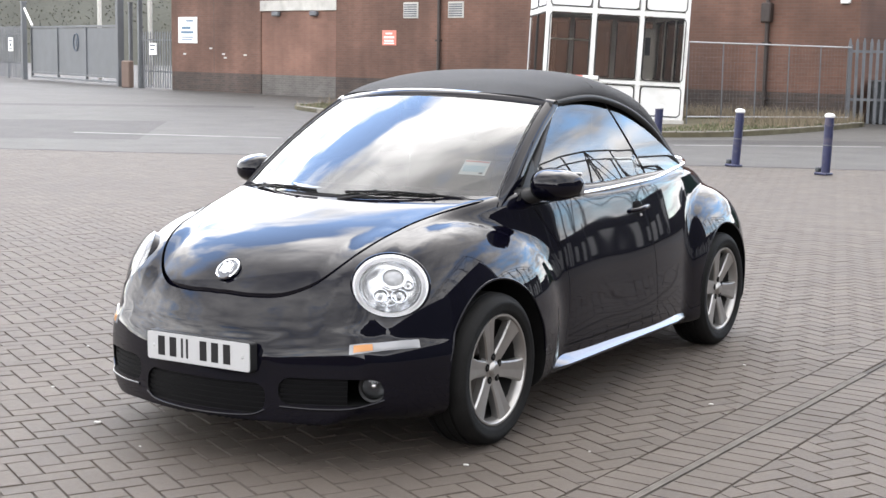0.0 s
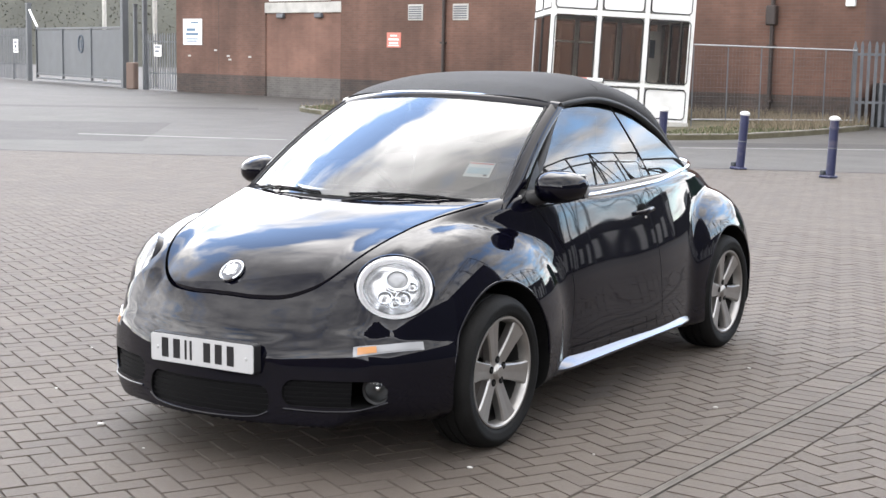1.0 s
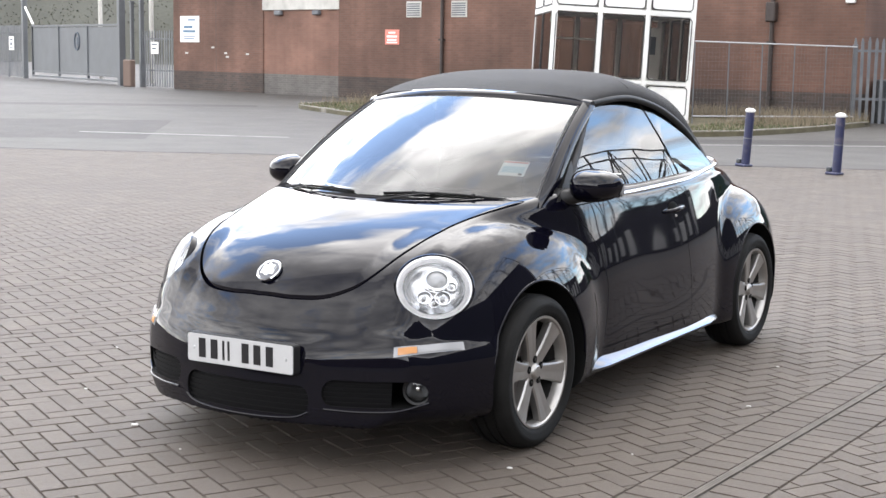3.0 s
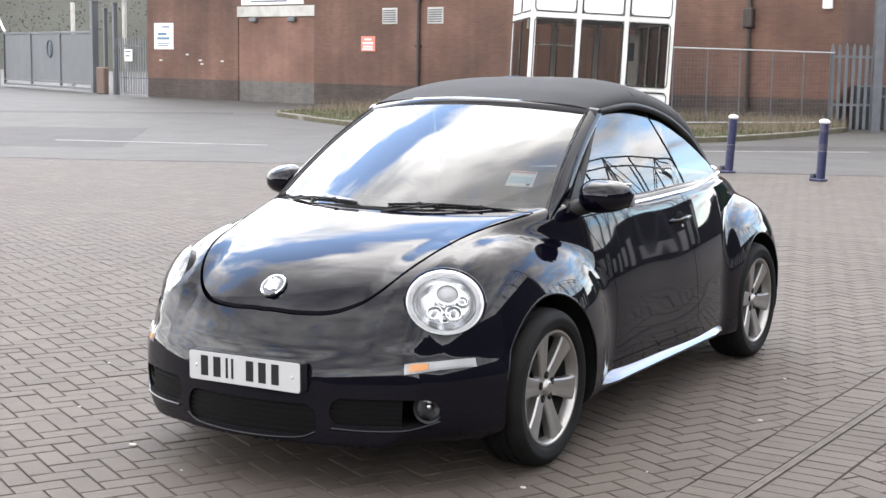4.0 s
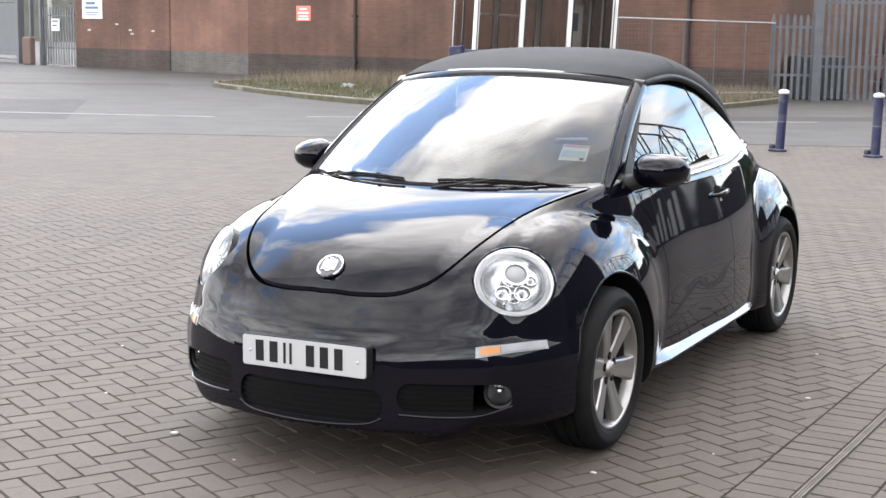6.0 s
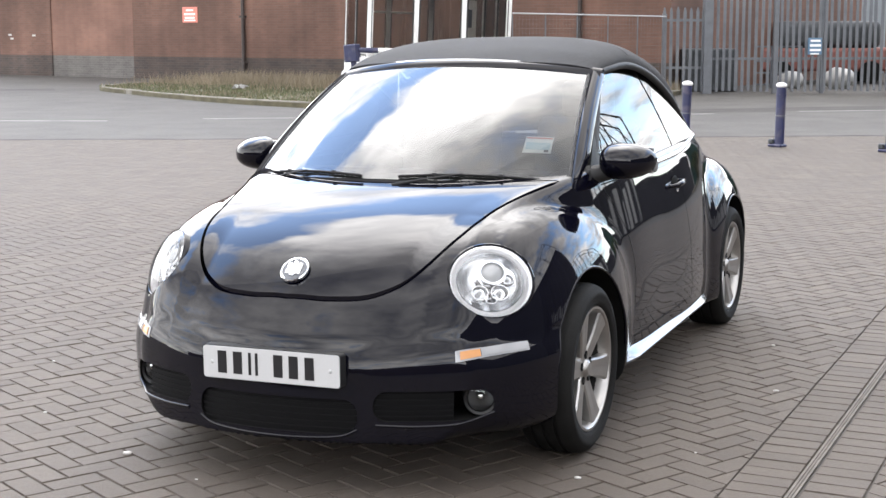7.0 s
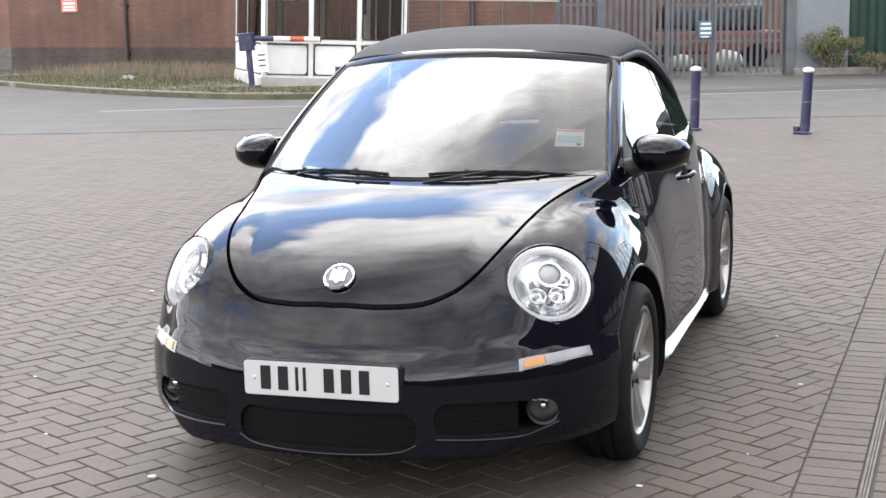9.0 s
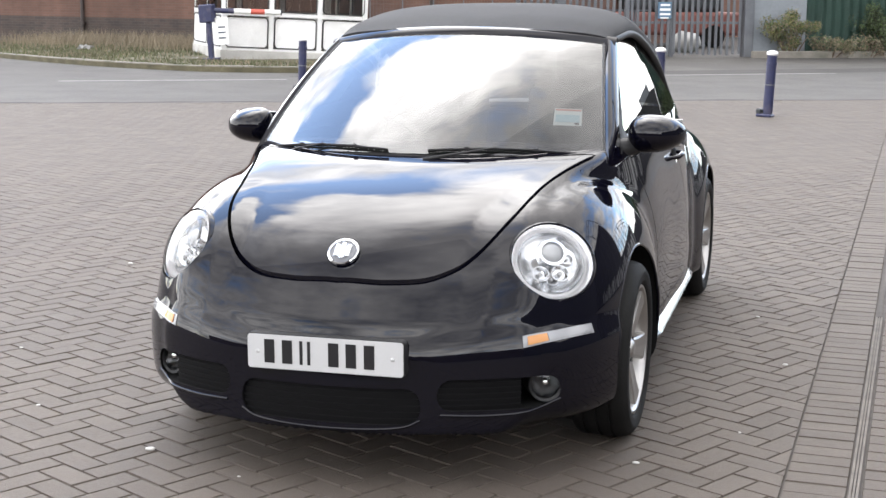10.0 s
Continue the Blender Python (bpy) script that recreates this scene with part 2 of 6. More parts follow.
M = {
    "asphalt": material("asphalt", (0.074, 0.0695, 0.065), 0.75, vary=0.16, scale=1.2, bump=0.4, bump_scale=90, stain=(0.060, 0.056, 0.0525), stain_scale=0.25, spec=0.25),
    "asphalt_dark": material("asphalt_patch", (0.047, 0.0437, 0.0405), 0.75, vary=0.2, scale=1.5, bump=0.4, bump_scale=90, spec=0.25),
    "paver": material("paver", (0.087, 0.072, 0.060), 0.72, vary=0.10, scale=3.0, bump=0.5, bump_scale=170, island=0.09, stain=(0.080, 0.0665, 0.0565), stain_scale=0.5, spec=0.3),
    "paver_one": material("paver_single", (0.087, 0.072, 0.060), 0.72, vary=0.10, scale=3.0, bump=0.5, bump_scale=170, obj_random=0.09, stain=(0.080, 0.0665, 0.0565), stain_scale=0.5, spec=0.3),
    "tar": material("tar", (0.04, 0.038, 0.036), 0.92, vary=0.25, scale=5, spec=0.08),
    "joint": material("joint_sand", (0.062, 0.055, 0.049), 0.95, vary=0.2, scale=20),
    "drain_steel": material("drain_steel", (0.125, 0.112, 0.10), 0.75, 0.0, vary=0.2, scale=12, spec=0.15),
    "line": material("road_paint", (0.28, 0.275, 0.265), 0.75, vary=0.15, scale=6, bump=0.2, stain=(0.14, 0.135, 0.13), stain_scale=3.0),
    "kerb": material("kerb_concrete", (0.20, 0.185, 0.16), 0.85, vary=0.18, scale=4, bump=0.3, stain=(0.11, 0.11, 0.085), stain_scale=1.4),
    "soil": material("soil", (0.10, 0.09, 0.055), 0.95, vary=0.3, scale=3, bump=0.5),
    "grass": material("grass_blades", (0.07, 0.083, 0.032), 0.7, vary=0.25, scale=1.0, island=0.45),
    "dry": material("dry_grass", (0.20, 0.165, 0.115), 0.8, vary=0.2, scale=1.0, island=0.35),
    "leaf": material("leaf", (0.075, 0.11, 0.04), 0.6, vary=0.25, scale=1.5, island=0.5),
    "leaf_dark": material("bramble_leaf", (0.045, 0.06, 0.032), 0.6, vary=0.25, scale=1.5, island=0.5),
    "leaf_far": material("far_leaf", (0.052, 0.053, 0.041), 0.9, vary=0.18, scale=0.15, island=0.10),
    "leaf_yellow": material("leaf_yellow", (0.15, 0.15, 0.05), 0.6, island=0.4),
    "bark": material("bark", (0.12, 0.09, 0.065), 0.9, vary=0.25, scale=14, bump=0.5),
    "brick": brick_material("brick", (0.142, 0.076, 0.055), (0.120, 0.063, 0.046), (0.115, 0.085, 0.07)),
    "brick_pale": brick_material("brick_infill", (0.195, 0.104, 0.077), (0.175, 0.093, 0.069), (0.15, 0.107, 0.087)),
    "brick_dark": brick_material("brick_engineering", (0.050, 0.040, 0.036), (0.072, 0.051, 0.043), (0.078, 0.068, 0.061)),
    "brick_grey": brick_material("brick_weathered", (0.105, 0.098, 0.092), (0.13, 0.122, 0.115), (0.16, 0.15, 0.14)),
    "concrete": material("concrete", (0.5, 0.49, 0.46), 0.85, vary=0.12, scale=3, bump=0.2, stain=(0.33, 0.32, 0.3), stain_scale=1.5),
    "white_panel": material("white_panel", (0.80, 0.80, 0.79), 0.45, vary=0.05, scale=2, stain=(0.66, 0.66, 0.64), stain_scale=1.2),
    "white": material("white_paint", (0.78, 0.78, 0.77), 0.5, vary=0.05, scale=4),
    "gasket": material("black_gasket", (0.02, 0.02, 0.02), 0.6),
    "sack": material("sack_cloth", (0.42, 0.42, 0.41), 0.8, vary=0.12, scale=5),
    "dull_red": material("faded_red_paint", (0.20, 0.075, 0.06), 0.6, vary=0.15, scale=3),
    "steel_grey": material("galvanised_steel", (0.125, 0.133, 0.146), 0.5, 0.35, vary=0.12, scale=5, stain=(0.15, 0.158, 0.168), stain_scale=1.5),
    "gate_grey": material("gate_grey_paint", (0.098, 0.106, 0.115), 0.55, vary=0.07, scale=2, stain=(0.110, 0.119, 0.129), stain_scale=0.9),
    "dark_steel": material("dark_steel", (0.06, 0.065, 0.07), 0.5, 0.4, vary=0.2, scale=6),
    "pipe": material("drainpipe_paint", (0.035, 0.025, 0.022), 0.55, vary=0.2, scale=6),
    "blue": material("blue_paint", (0.021, 0.025, 0.072), 0.42, vary=0.15, scale=9, stain=(0.06, 0.055, 0.09), stain_scale=7),
    "red": material("red_paint", (0.5, 0.1, 0.07), 0.5, vary=0.1, scale=6),
    "sign_red": material("sign_red", (0.62, 0.2, 0.15), 0.5, vary=0.05, scale=5),
    "sign_blue": material("sign_blue", (0.09, 0.17, 0.26), 0.5),
    "sign_dark": material("sign_ink", (0.05, 0.07, 0.1), 0.5),
    "green_sheet": material("green_sheet", (0.035, 0.075, 0.06), 0.6, vary=0.12, scale=1.5),
    "grey_sheet": material("grey_sheet", (0.2, 0.22, 0.24), 0.6, vary=0.1, scale=1.0),
    "terracotta": material("dull_orange_box", (0.15, 0.105, 0.085), 0.7),
    "stone_white": material("white_grit", (0.5, 0.49, 0.47), 0.7),
    "hill": material("far_woods", (0.050, 0.051, 0.040), 0.95, vary=0.2, scale=0.25),
    "far_cladding": material("stand_cladding", (0.5, 0.5, 0.5), 0.6, vary=0.1, scale=0.3),
    "far_dark": material("stand_shade", (0.035, 0.036, 0.040), 0.7, vary=0.2, scale=0.2),
    "truss": material("stand_steel", (0.42, 0.43, 0.45), 0.5, 0.2, vary=0.1, scale=1.0),
    "truss_dark": material("stand_truss", (0.05, 0.052, 0.055), 0.5, 0.2, vary=0.1, scale=1.0),
    # the car
    "paint": material("black_metallic_paint", (0.002, 0.002, 0.0052), 0.5, 0.0, coat=1.0, spec=0.0),
    "well": material("wheel_well_plastic", (0.004, 0.004, 0.004), 0.85, vary=0.3, scale=20, spec=0.15),
    "trim": material("black_trim", (0.010, 0.010, 0.011), 0.55, vary=0.2, scale=30, bump=0.1, bump_scale=400),
    "fabric": material("soft_top_canvas", (0.025, 0.025, 0.0265), 0.88, vary=0.12, scale=6, bump=0.25, bump_scale=500),
    "rubber": material("tyre_rubber", (0.008, 0.008, 0.0078), 0.75, vary=0.25, scale=9, bump=0.2, bump_scale=150, spec=0.2),
    "chrome": material("bright_chrome", (0.82, 0.83, 0.84), 0.08, 1.0),
    "alloy": material("silver_alloy", (0.40, 0.39, 0.375), 0.36, 0.9, vary=0.06, scale=20),
    # darkened copy of the alloy: shade inside the wheel is in the colour
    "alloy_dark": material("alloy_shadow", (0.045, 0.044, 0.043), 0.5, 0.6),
    "brake": material("brake_disc", (0.22, 0.2, 0.19), 0.4, 0.8, vary=0.15, scale=15),
    "reflector": material("lamp_reflector", (0.62, 0.63, 0.645), 0.2, 0.9),
    "lamp_white": material("lamp_ring", (0.96, 0.96, 0.97), 0.28, 0.6),
    "lamp_glass": material("lamp_glass", (0.45, 0.46, 0.47), 0.05, 0.0, coat=1.0),
    "badge_dark": material("badge_field", (0.16, 0.165, 0.18), 0.4, 0.3),
    "skirt": material("skirt_paint", (0.002, 0.002, 0.0052), 0.4, 0.0, coat=1.0, spec=0.3),
    "fog_bowl": material("fog_reflector", (0.16, 0.165, 0.17), 0.2, 0.8),
    "signal_clear": material("signal_lens", (0.25, 0.255, 0.265), 0.2, 0.2, coat=0.6),
    # silver colour for the sky's sheen on the black painted sill
    "bright_trim": material("sill_sheen_silver", (0.20, 0.20, 0.21), 0.14, 0.95),
    "grille": material("grille_black", (0.0035, 0.0035, 0.004), 0.6, spec=0.1),
    "amber": material("amber_lens", (0.50, 0.22, 0.06), 0.25, coat=0.6),
    "lens_clear": glass_material("lamp_lens", (1, 1, 1), 1.5, 0.97),
    "windscreen": glass_material("car_glass", (0.76, 0.82, 0.8), 1.95, 0.6),
    "window": glass_material("booth_glass", (0.95, 0.93, 0.9), 2.1, 0.92),
    "plate": material("plate_white", (0.50, 0.505, 0.51), 0.3, vary=0.02),
    "ink": material("plate_ink", (0.01, 0.01, 0.012), 0.4),
    "cabin": material("cabin_plastic", (0.03, 0.03, 0.032), 0.7, vary=0.1, scale=30),
    "seat": material("seat_cloth", (0.04, 0.04, 0.043), 0.85, vary=0.1, scale=30),
    "paper": material("sticker_paper", (0.75, 0.77, 0.78), 0.6),
    "paper_blue": material("sticker_blue", (0.45, 0.6, 0.68), 0.6),
}

# ---- mesh helpers ----
def part(name, bm, mat, parent=None, label="", smooth=None):
    """Links a bmesh (or a mesh) as one mesh object, under a thing or part if one is given. smooth: degrees."""
    if isinstance(bm, bpy.types.Mesh):
        me = bm
    else:
        me = bpy.data.meshes.new(name)
        bmesh.ops.recalc_face_normals(bm, faces=bm.faces)
        if smooth is not None:
            for f in bm.faces:
                f.smooth = True
            for e in bm.edges:
                e.smooth = not (len(e.link_faces) == 2 and e.calc_face_angle(0) > radians(smooth))
        bm.to_mesh(me)
        bm.free()
    if mat is not None:
        for mt in (mat if isinstance(mat, (list, tuple)) else [mat]):
            me.materials.append(M[mt])
    ob = new(name, me)
    ob.parent = parent
    if label:
        ob["label"] = label
    return ob


def thing(name, label, category, m=None, group="", kind=""):
    ob = new(name)
    ob.empty_display_size = 0.1
    if m is not None:
        ob.matrix_world = m
    return tagged(ob, label, category, group, kind)


def box(bm, x0, x1, y0, y1, z0, z1, bevel=0.0, m=None, segs=1):
    vs = bmesh.ops.create_cube(bm, size=1.0)["verts"]
    for v in vs:
        v.co = ((x0 + x1) / 2 + v.co.x * (x1 - x0), (y0 + y1) / 2 + v.co.y * (y1 - y0), (z0 + z1) / 2 + v.co.z * (z1 - z0))
    if bevel:
        r = bmesh.ops.bevel(bm, geom=list({e for v in vs for e in v.link_edges}), offset=bevel, segments=segs, affect="EDGES", profile=0.6)
        vs = list({v for f in r["faces"] for v in f.verts} | {v for v in vs if v.is_valid})
    if m is not None:
        bmesh.ops.transform(bm, matrix=m, verts=vs)
    return bm


def newbox(*a, **k):
    return box(bmesh.new(), *a, **k)


def rod(bm, a, b, r0, r1=None, seg=12, caps=True):
    a, b = Vector(a), Vector(b)
    d = b - a
    m = Matrix.Translation((a + b) / 2) @ d.to_track_quat("Z", "Y").to_matrix().to_4x4()
    bmesh.ops.create_cone(bm, cap_ends=caps, segments=seg, radius1=r0, radius2=r0 if r1 is None else r1, depth=d.length, matrix=m)
    return bm


def tube(bm, pts, r, seg=8, closed=False, flat=1.0):
    """A round bar along a line of points; r may be a list; flat squeezes it along z."""
    pts = [Vector(p) for p in pts]
    n = len(pts)
    rings = []
    for i, p in enumerate(pts):
        a = pts[(i - 1) % n] if closed or i else p
        b = pts[(i + 1) % n] if closed or i < n - 1 else p
        q = (b - a).normalized().to_track_quat("Z", "Y")
        rr = r[i] if isinstance(r, (list, tuple)) else r
        ring = []
        for k in range(seg):
            an = 2 * math.pi * k / seg
            o = q @ Vector((rr * math.cos(an), rr * math.sin(an), 0))
            o.z *= flat
            ring.append(bm.verts.new(p + o))
        rings.append(ring)
    for i in range(n if closed else n - 1):
        A, B = rings[i], rings[(i + 1) % n]
        for k in range(seg):
            bm.faces.new((A[k], A[(k + 1) % seg], B[(k + 1) % seg], B[k]))
    if not closed:
        bm.faces.new(rings[0][::-1]); bm.faces.new(rings[-1])
    return bm


def lathe(bm, prof, seg=48, m=None):
    """Turns (radius, along x) pairs round the x axis."""
    rings = []
    for r, h in prof:
        rings.append([bm.verts.new((h, r * math.cos(2 * math.pi * k / seg), r * math.sin(2 * math.pi * k / seg))) for k in range(seg)])
    for A, B in zip(rings, rings[1:]):
        for k in range(seg):
            bm.faces.new((A[k], A[(k + 1) % seg], B[(k + 1) % seg], B[k]))
    if m is not None:
        bmesh.ops.transform(bm, matrix=m, verts=[v for r in rings for v in r])
    return bm


def sheet(bm, rows, closed=False):
    """A skin over rows of points."""
    g = [[bm.verts.new(p) for p in r] for r in rows]
    for A, B in zip(g, g[1:]):
        for k in range(len(A) - (0 if closed else 1)):
            j = (k + 1) % len(A)
            bm.faces.new((A[k], A[j], B[j], B[k]))
    return bm


def prism(bm, outline, lo, hi, axis):
    """Extrudes a flat outline along an axis; the outline's two numbers are the other two coordinates in xyz order."""
    def at(p, h):
        return {"x": (h, p[0], p[1]), "y": (p[0], h, p[1]), "z": (p[0], p[1], h)}[axis]
    a = [bm.verts.new(at(p, lo)) for p in outline]
    b = [bm.verts.new(at(p, hi)) for p in outline]
    n = len(a)
    bm.faces.new(a); bm.faces.new(b[::-1])
    for k in range(n):
        bm.faces.new((a[k], b[k], b[(k + 1) % n], a[(k + 1) % n]))
    return bm


def curve_through(pts, n):
    """n points along a smooth (Catmull-Rom) line through pts."""
    p = [Vector(q) for q in pts]
    p = [2 * p[0] - p[1]] + p + [2 * p[-1] - p[-2]]
    out = []
    m = len(p) - 3
    for i in range(n):
        t = i / (n - 1) * m
        k = min(int(t), m - 1)
        f = t - k
        a, b, c, d = p[k:k + 4]
        out.append(0.5 * (2 * b + (c - a) * f + (2 * a - 5 * b + 4 * c - d) * f * f + (3 * b - a - 3 * c + d) * f ** 3))
    return out


def rounded(w, h, r, n=5):
    """Outline of a rounded rectangle about 0."""
    out = []
    for cx, cy, a0 in ((w / 2 - r, h / 2 - r, 0), (-w / 2 + r, h / 2 - r, 90), (-w / 2 + r, -h / 2 + r, 180), (w / 2 - r, -h / 2 + r, 270)):
        for k in range(n + 1):
            a = radians(a0 + 90 * k / n)
            out.append((cx + r * math.cos(a), cy + r * math.sin(a)))
    return out


def frame_between(a, b, z=0.0):
    """Pose at a, with x along the way to b and y pointing away behind."""
    d = Vector((b[0] - a[0], b[1] - a[1], 0))
    return Matrix.Translation((a[0], a[1], z)) @ Matrix.Rotation(math.atan2(d.y, d.x), 4, "Z"), d.length

# ---- ground ----
ROAD = Vector((0.902, 0.432, 0)).normalized()          # the way the road runs
AX = Vector((0.032, 1.0, 0)).normalized()              # the way the slot drain runs
AR = Vector((AX.y, -AX.x, 0))
SEAM0 = Vector((1.393, 0.0, 0))                        # where the edge course crosses y = 0
EDGE0 = Vector((-8.0, 12.9, 0))                        # a point on the edge between pavers and road
EDGE_N = Vector((-ROAD.y, ROAD.x, 0))
rng = np.random.default_rng(4)


def build_ground():
    bm = bmesh.new()
    prism(bm, [(-900, -900), (900, -900), (900, 900), (-900, 900)], -0.5, -0.008, "z")
    g = tagged(part("ground", bm, "joint"), "dark bedding under a wide paved yard", "ground", kind="structure")
    bm = bmesh.new()
    a, b = EDGE0 - ROAD * 300, EDGE0 + ROAD * 300
    c, d = b + EDGE_N * 500, a + EDGE_N * 500
    prism(bm, [(p.x, p.y) for p in (a, b, c, d)], -0.06, -0.004, "z")
    tagged(part("road", bm, "asphalt"), "weathered grey asphalt road beside the paved yard", "road", kind="structure")
    return g


def brick_block(lx, ly, gap=0.005, chamfer=0.003, depth=0.010):
    """Corners and faces of one paver about 0, its top at z = 0."""
    x, y = lx / 2 - gap / 2, ly / 2 - gap / 2
    v = [(-x, -y, -depth), (x, -y, -depth), (x, y, -depth), (-x, y, -depth)]
    x, y = x - chamfer, y - chamfer
    v += [(-x, -y, 0), (x, -y, 0), (x, y, 0), (-x, y, 0)]
    return np.array(v), [(4, 5, 6, 7), (0, 1, 5, 4), (1, 2, 6, 5), (2, 3, 7, 6), (3, 0, 4, 7)]


def paver_layout():
    """Centres and headings of all pavers: herringbone aslant to the drain, and two courses set square to it."""
    u = 0.1
    turn = radians(62.2)
    c, s = math.cos(turn), math.sin(turn)
    n = 330
    i, j = np.meshgrid(np.arange(-n, n), np.arange(-n, n), indexing="ij")
    q = (i - j) % 4
    h, v = q == 0, q == 3
    P = np.concatenate([np.stack([(i[h] + 1) * u, (j[h] + 0.5) * u], 1), np.stack([(i[v] + 0.5) * u, (j[v] + 1) * u], 1)])
    A = np.concatenate([np.zeros(h.sum()), np.full(v.sum(), math.pi / 2)]) + turn
    P = np.stack([c * P[:, 0] - s * P[:, 1] - 0.680, s * P[:, 0] + c * P[:, 1] - 1.145], 1)
    across = (P[:, 0] - SEAM0.x) * AR.x + (P[:, 1] - SEAM0.y) * AR.y
    edge = (P[:, 0] - EDGE0.x) * EDGE_N.x + (P[:, 1] - EDGE0.y) * EDGE_N.y
    keep = ((across < 0.11) | (across > 0.33)) & (edge < 0.11) & (P[:, 0] > -14) & (P[:, 0] < 7.5) & (P[:, 1] > -8.3) & (P[:, 1] < 20.5)
    P, A = P[keep], A[keep]
    rows = np.arange(-82, 190) * u
    for off in (0.1, 0.342):
        e = np.stack([SEAM0.x + AR.x * off + AX.x * rows, SEAM0.y + AR.y * off + AX.y * rows], 1)
        P = np.concatenate([P, e]); A = np.concatenate([A, np.full(len(e), math.atan2(AR.y, AR.x))])
    return P, A


def build_pavers(parent):
    P, A = paver_layout()
    near = np.hypot(P[:, 0] - 0.3, (P[:, 1] + 1.6) * 0.8)
    near[(P[:, 0] > 1.2)] += 9
    order = np.argsort(near)
    vb, fb = brick_block(0.2, 0.1)
    tilt = rng.normal(0, 0.0035, (len(P), 2))
    lift = rng.normal(0, 0.0008, len(P))
    me = bpy.data.meshes.new("paver")
    me.from_pydata([tuple(v) for v in vb], [], fb)
    me.materials.append(M["paver_one"])
    for k in order[:300]:
        ob = new("paver", me)
        ob.matrix_world = Matrix.Translation((P[k, 0], P[k, 1], lift[k])) @ Matrix.Rotation(A[k], 4, "Z") @ Euler((tilt[k, 0], tilt[k, 1], 0)).to_matrix().to_4x4()
        ob.parent = parent
    rest = order[300:]
    c, s = np.cos(A[rest])[:, None], np.sin(A[rest])[:, None]
    X = c * vb[None, :, 0] - s * vb[None, :, 1] + P[rest, 0:1]
    Y = s * vb[None, :, 0] + c * vb[None, :, 1] + P[rest, 1:2]
    # joints farther out are filled with sand
    full = np.clip((np.hypot(P[rest, 0] - 1.5, P[rest, 1] + 2.5) - 6.5) / 5.0, 0, 1)
    Z = vb[None, :, 2] * (1 - 0.85 * full[:, None]) + lift[rest][:, None] + vb[None, :, 0] * tilt[rest, 0:1] + vb[None, :, 1] * tilt[rest, 1:2]
    # pavers that cross a seam or the road's edge are cut along it
    square = rest >= len(P) - 544
    ac = (X - SEAM0.x) * AR.x + (Y - SEAM0.y) * AR.y
    ed = (X - EDGE0.x) * EDGE_N.x + (Y - EDGE0.y) * EDGE_N.y
    left = ac.mean(1) < 0.2
    across = np.where(left, ac.max(1) > -0.003, ac.min(1) < 0.447) & ~square
    beyond = ed.max(1) > -0.003
    whole = ~(across | beyond)
    V = np.stack([X, Y, Z], 2)[whole].reshape(-1, 3).tolist()
    F = (np.array(fb)[None] + 8 * np.arange(whole.sum())[:, None, None]).reshape(-1, 4).tolist()
    for k in np.flatnonzero(~whole):
        poly = [(X[k, q], Y[k, q]) for q in range(4)]
        lines = [(EDGE0, EDGE_N, -0.003)]
        if not square[k]:
            lines.append((SEAM0, AR, -0.003) if left[k] else (SEAM0, -AR, -0.447))
        for o, d, most in lines:
            h = [(x - o.x) * d.x + (y - o.y) * d.y - most for x, y in poly]
            out = []
            for q in range(len(poly)):
                (x0, y0), (x1, y1), h0, h1 = poly[q - 1], poly[q], h[q - 1], h[q]
                if h0 * h1 < 0:
                    t = h0 / (h0 - h1)
                    out.append((x0 + (x1 - x0) * t, y0 + (y1 - y0) * t))
                if h1 <= 0:
                    out.append((x1, y1))
            poly = out
            if len(poly) < 3:
                break
        n = len(poly)
        area = 0.5 * abs(sum(poly[q - 1][0] * poly[q][1] - poly[q][0] * poly[q - 1][1] for q in range(n)))
        if n < 3 or area < 4e-4:
            continue
        i, z = len(V), float(lift[rest[k]])
        mx, my = sum(p[0] for p in poly) / n, sum(p[1] for p in poly) / n
        V += [[x, y, z - 0.008] for x, y in poly] + [[x + (mx - x) * 0.03, y + (my - y) * 0.03, z] for x, y in poly]
        F.append([i + n + q for q in range(n)])
        F += [[i + q, i + (q + 1) % n, i + n + (q + 1) % n, i + n + q] for q in range(n)]
    me = bpy.data.meshes.new("paving")
    me.from_pydata(V, [], F)
    me.materials.append(M["paver"])
    ob = new("paving", me)
    ob.parent = parent
    tagged(ob, kind="stuff")
    return ob


def build_drain():
    """Slot drain between the two edge courses: a pair of steel lips over a dark slot."""
    t = thing("slot_drain", "narrow steel slot drain set between brick courses", "drain", kind="structure")
    for off, w in ((0.208, 0.009), (0.219, 0.007), (0.230, 0.009)):
        bm = bmesh.new()
        a, b = SEAM0 + AR * off - AX * 8.3, SEAM0 + AR * off + AX * 2.25
        prism(bm, [(p.x, p.y) for p in (a - AR * w / 2, a + AR * w / 2, b + AR * w / 2, b - AR * w / 2)], -0.02, 0.001, "z")
        part("lip", bm, "drain_steel", t)
    bm = bmesh.new()
    a, b = SEAM0 + AR * 0.219 + AX * 2.27, SEAM0 + AR * 0.235 + AX * 18
    prism(bm, [(p.x, p.y) for p in (a - AR * 0.008, a + AR * 0.008, b + AR * 0.008, b - AR * 0.008)], -0.02, -0.002, "z")
    part("filled_slot", bm, "joint", t)
    return t


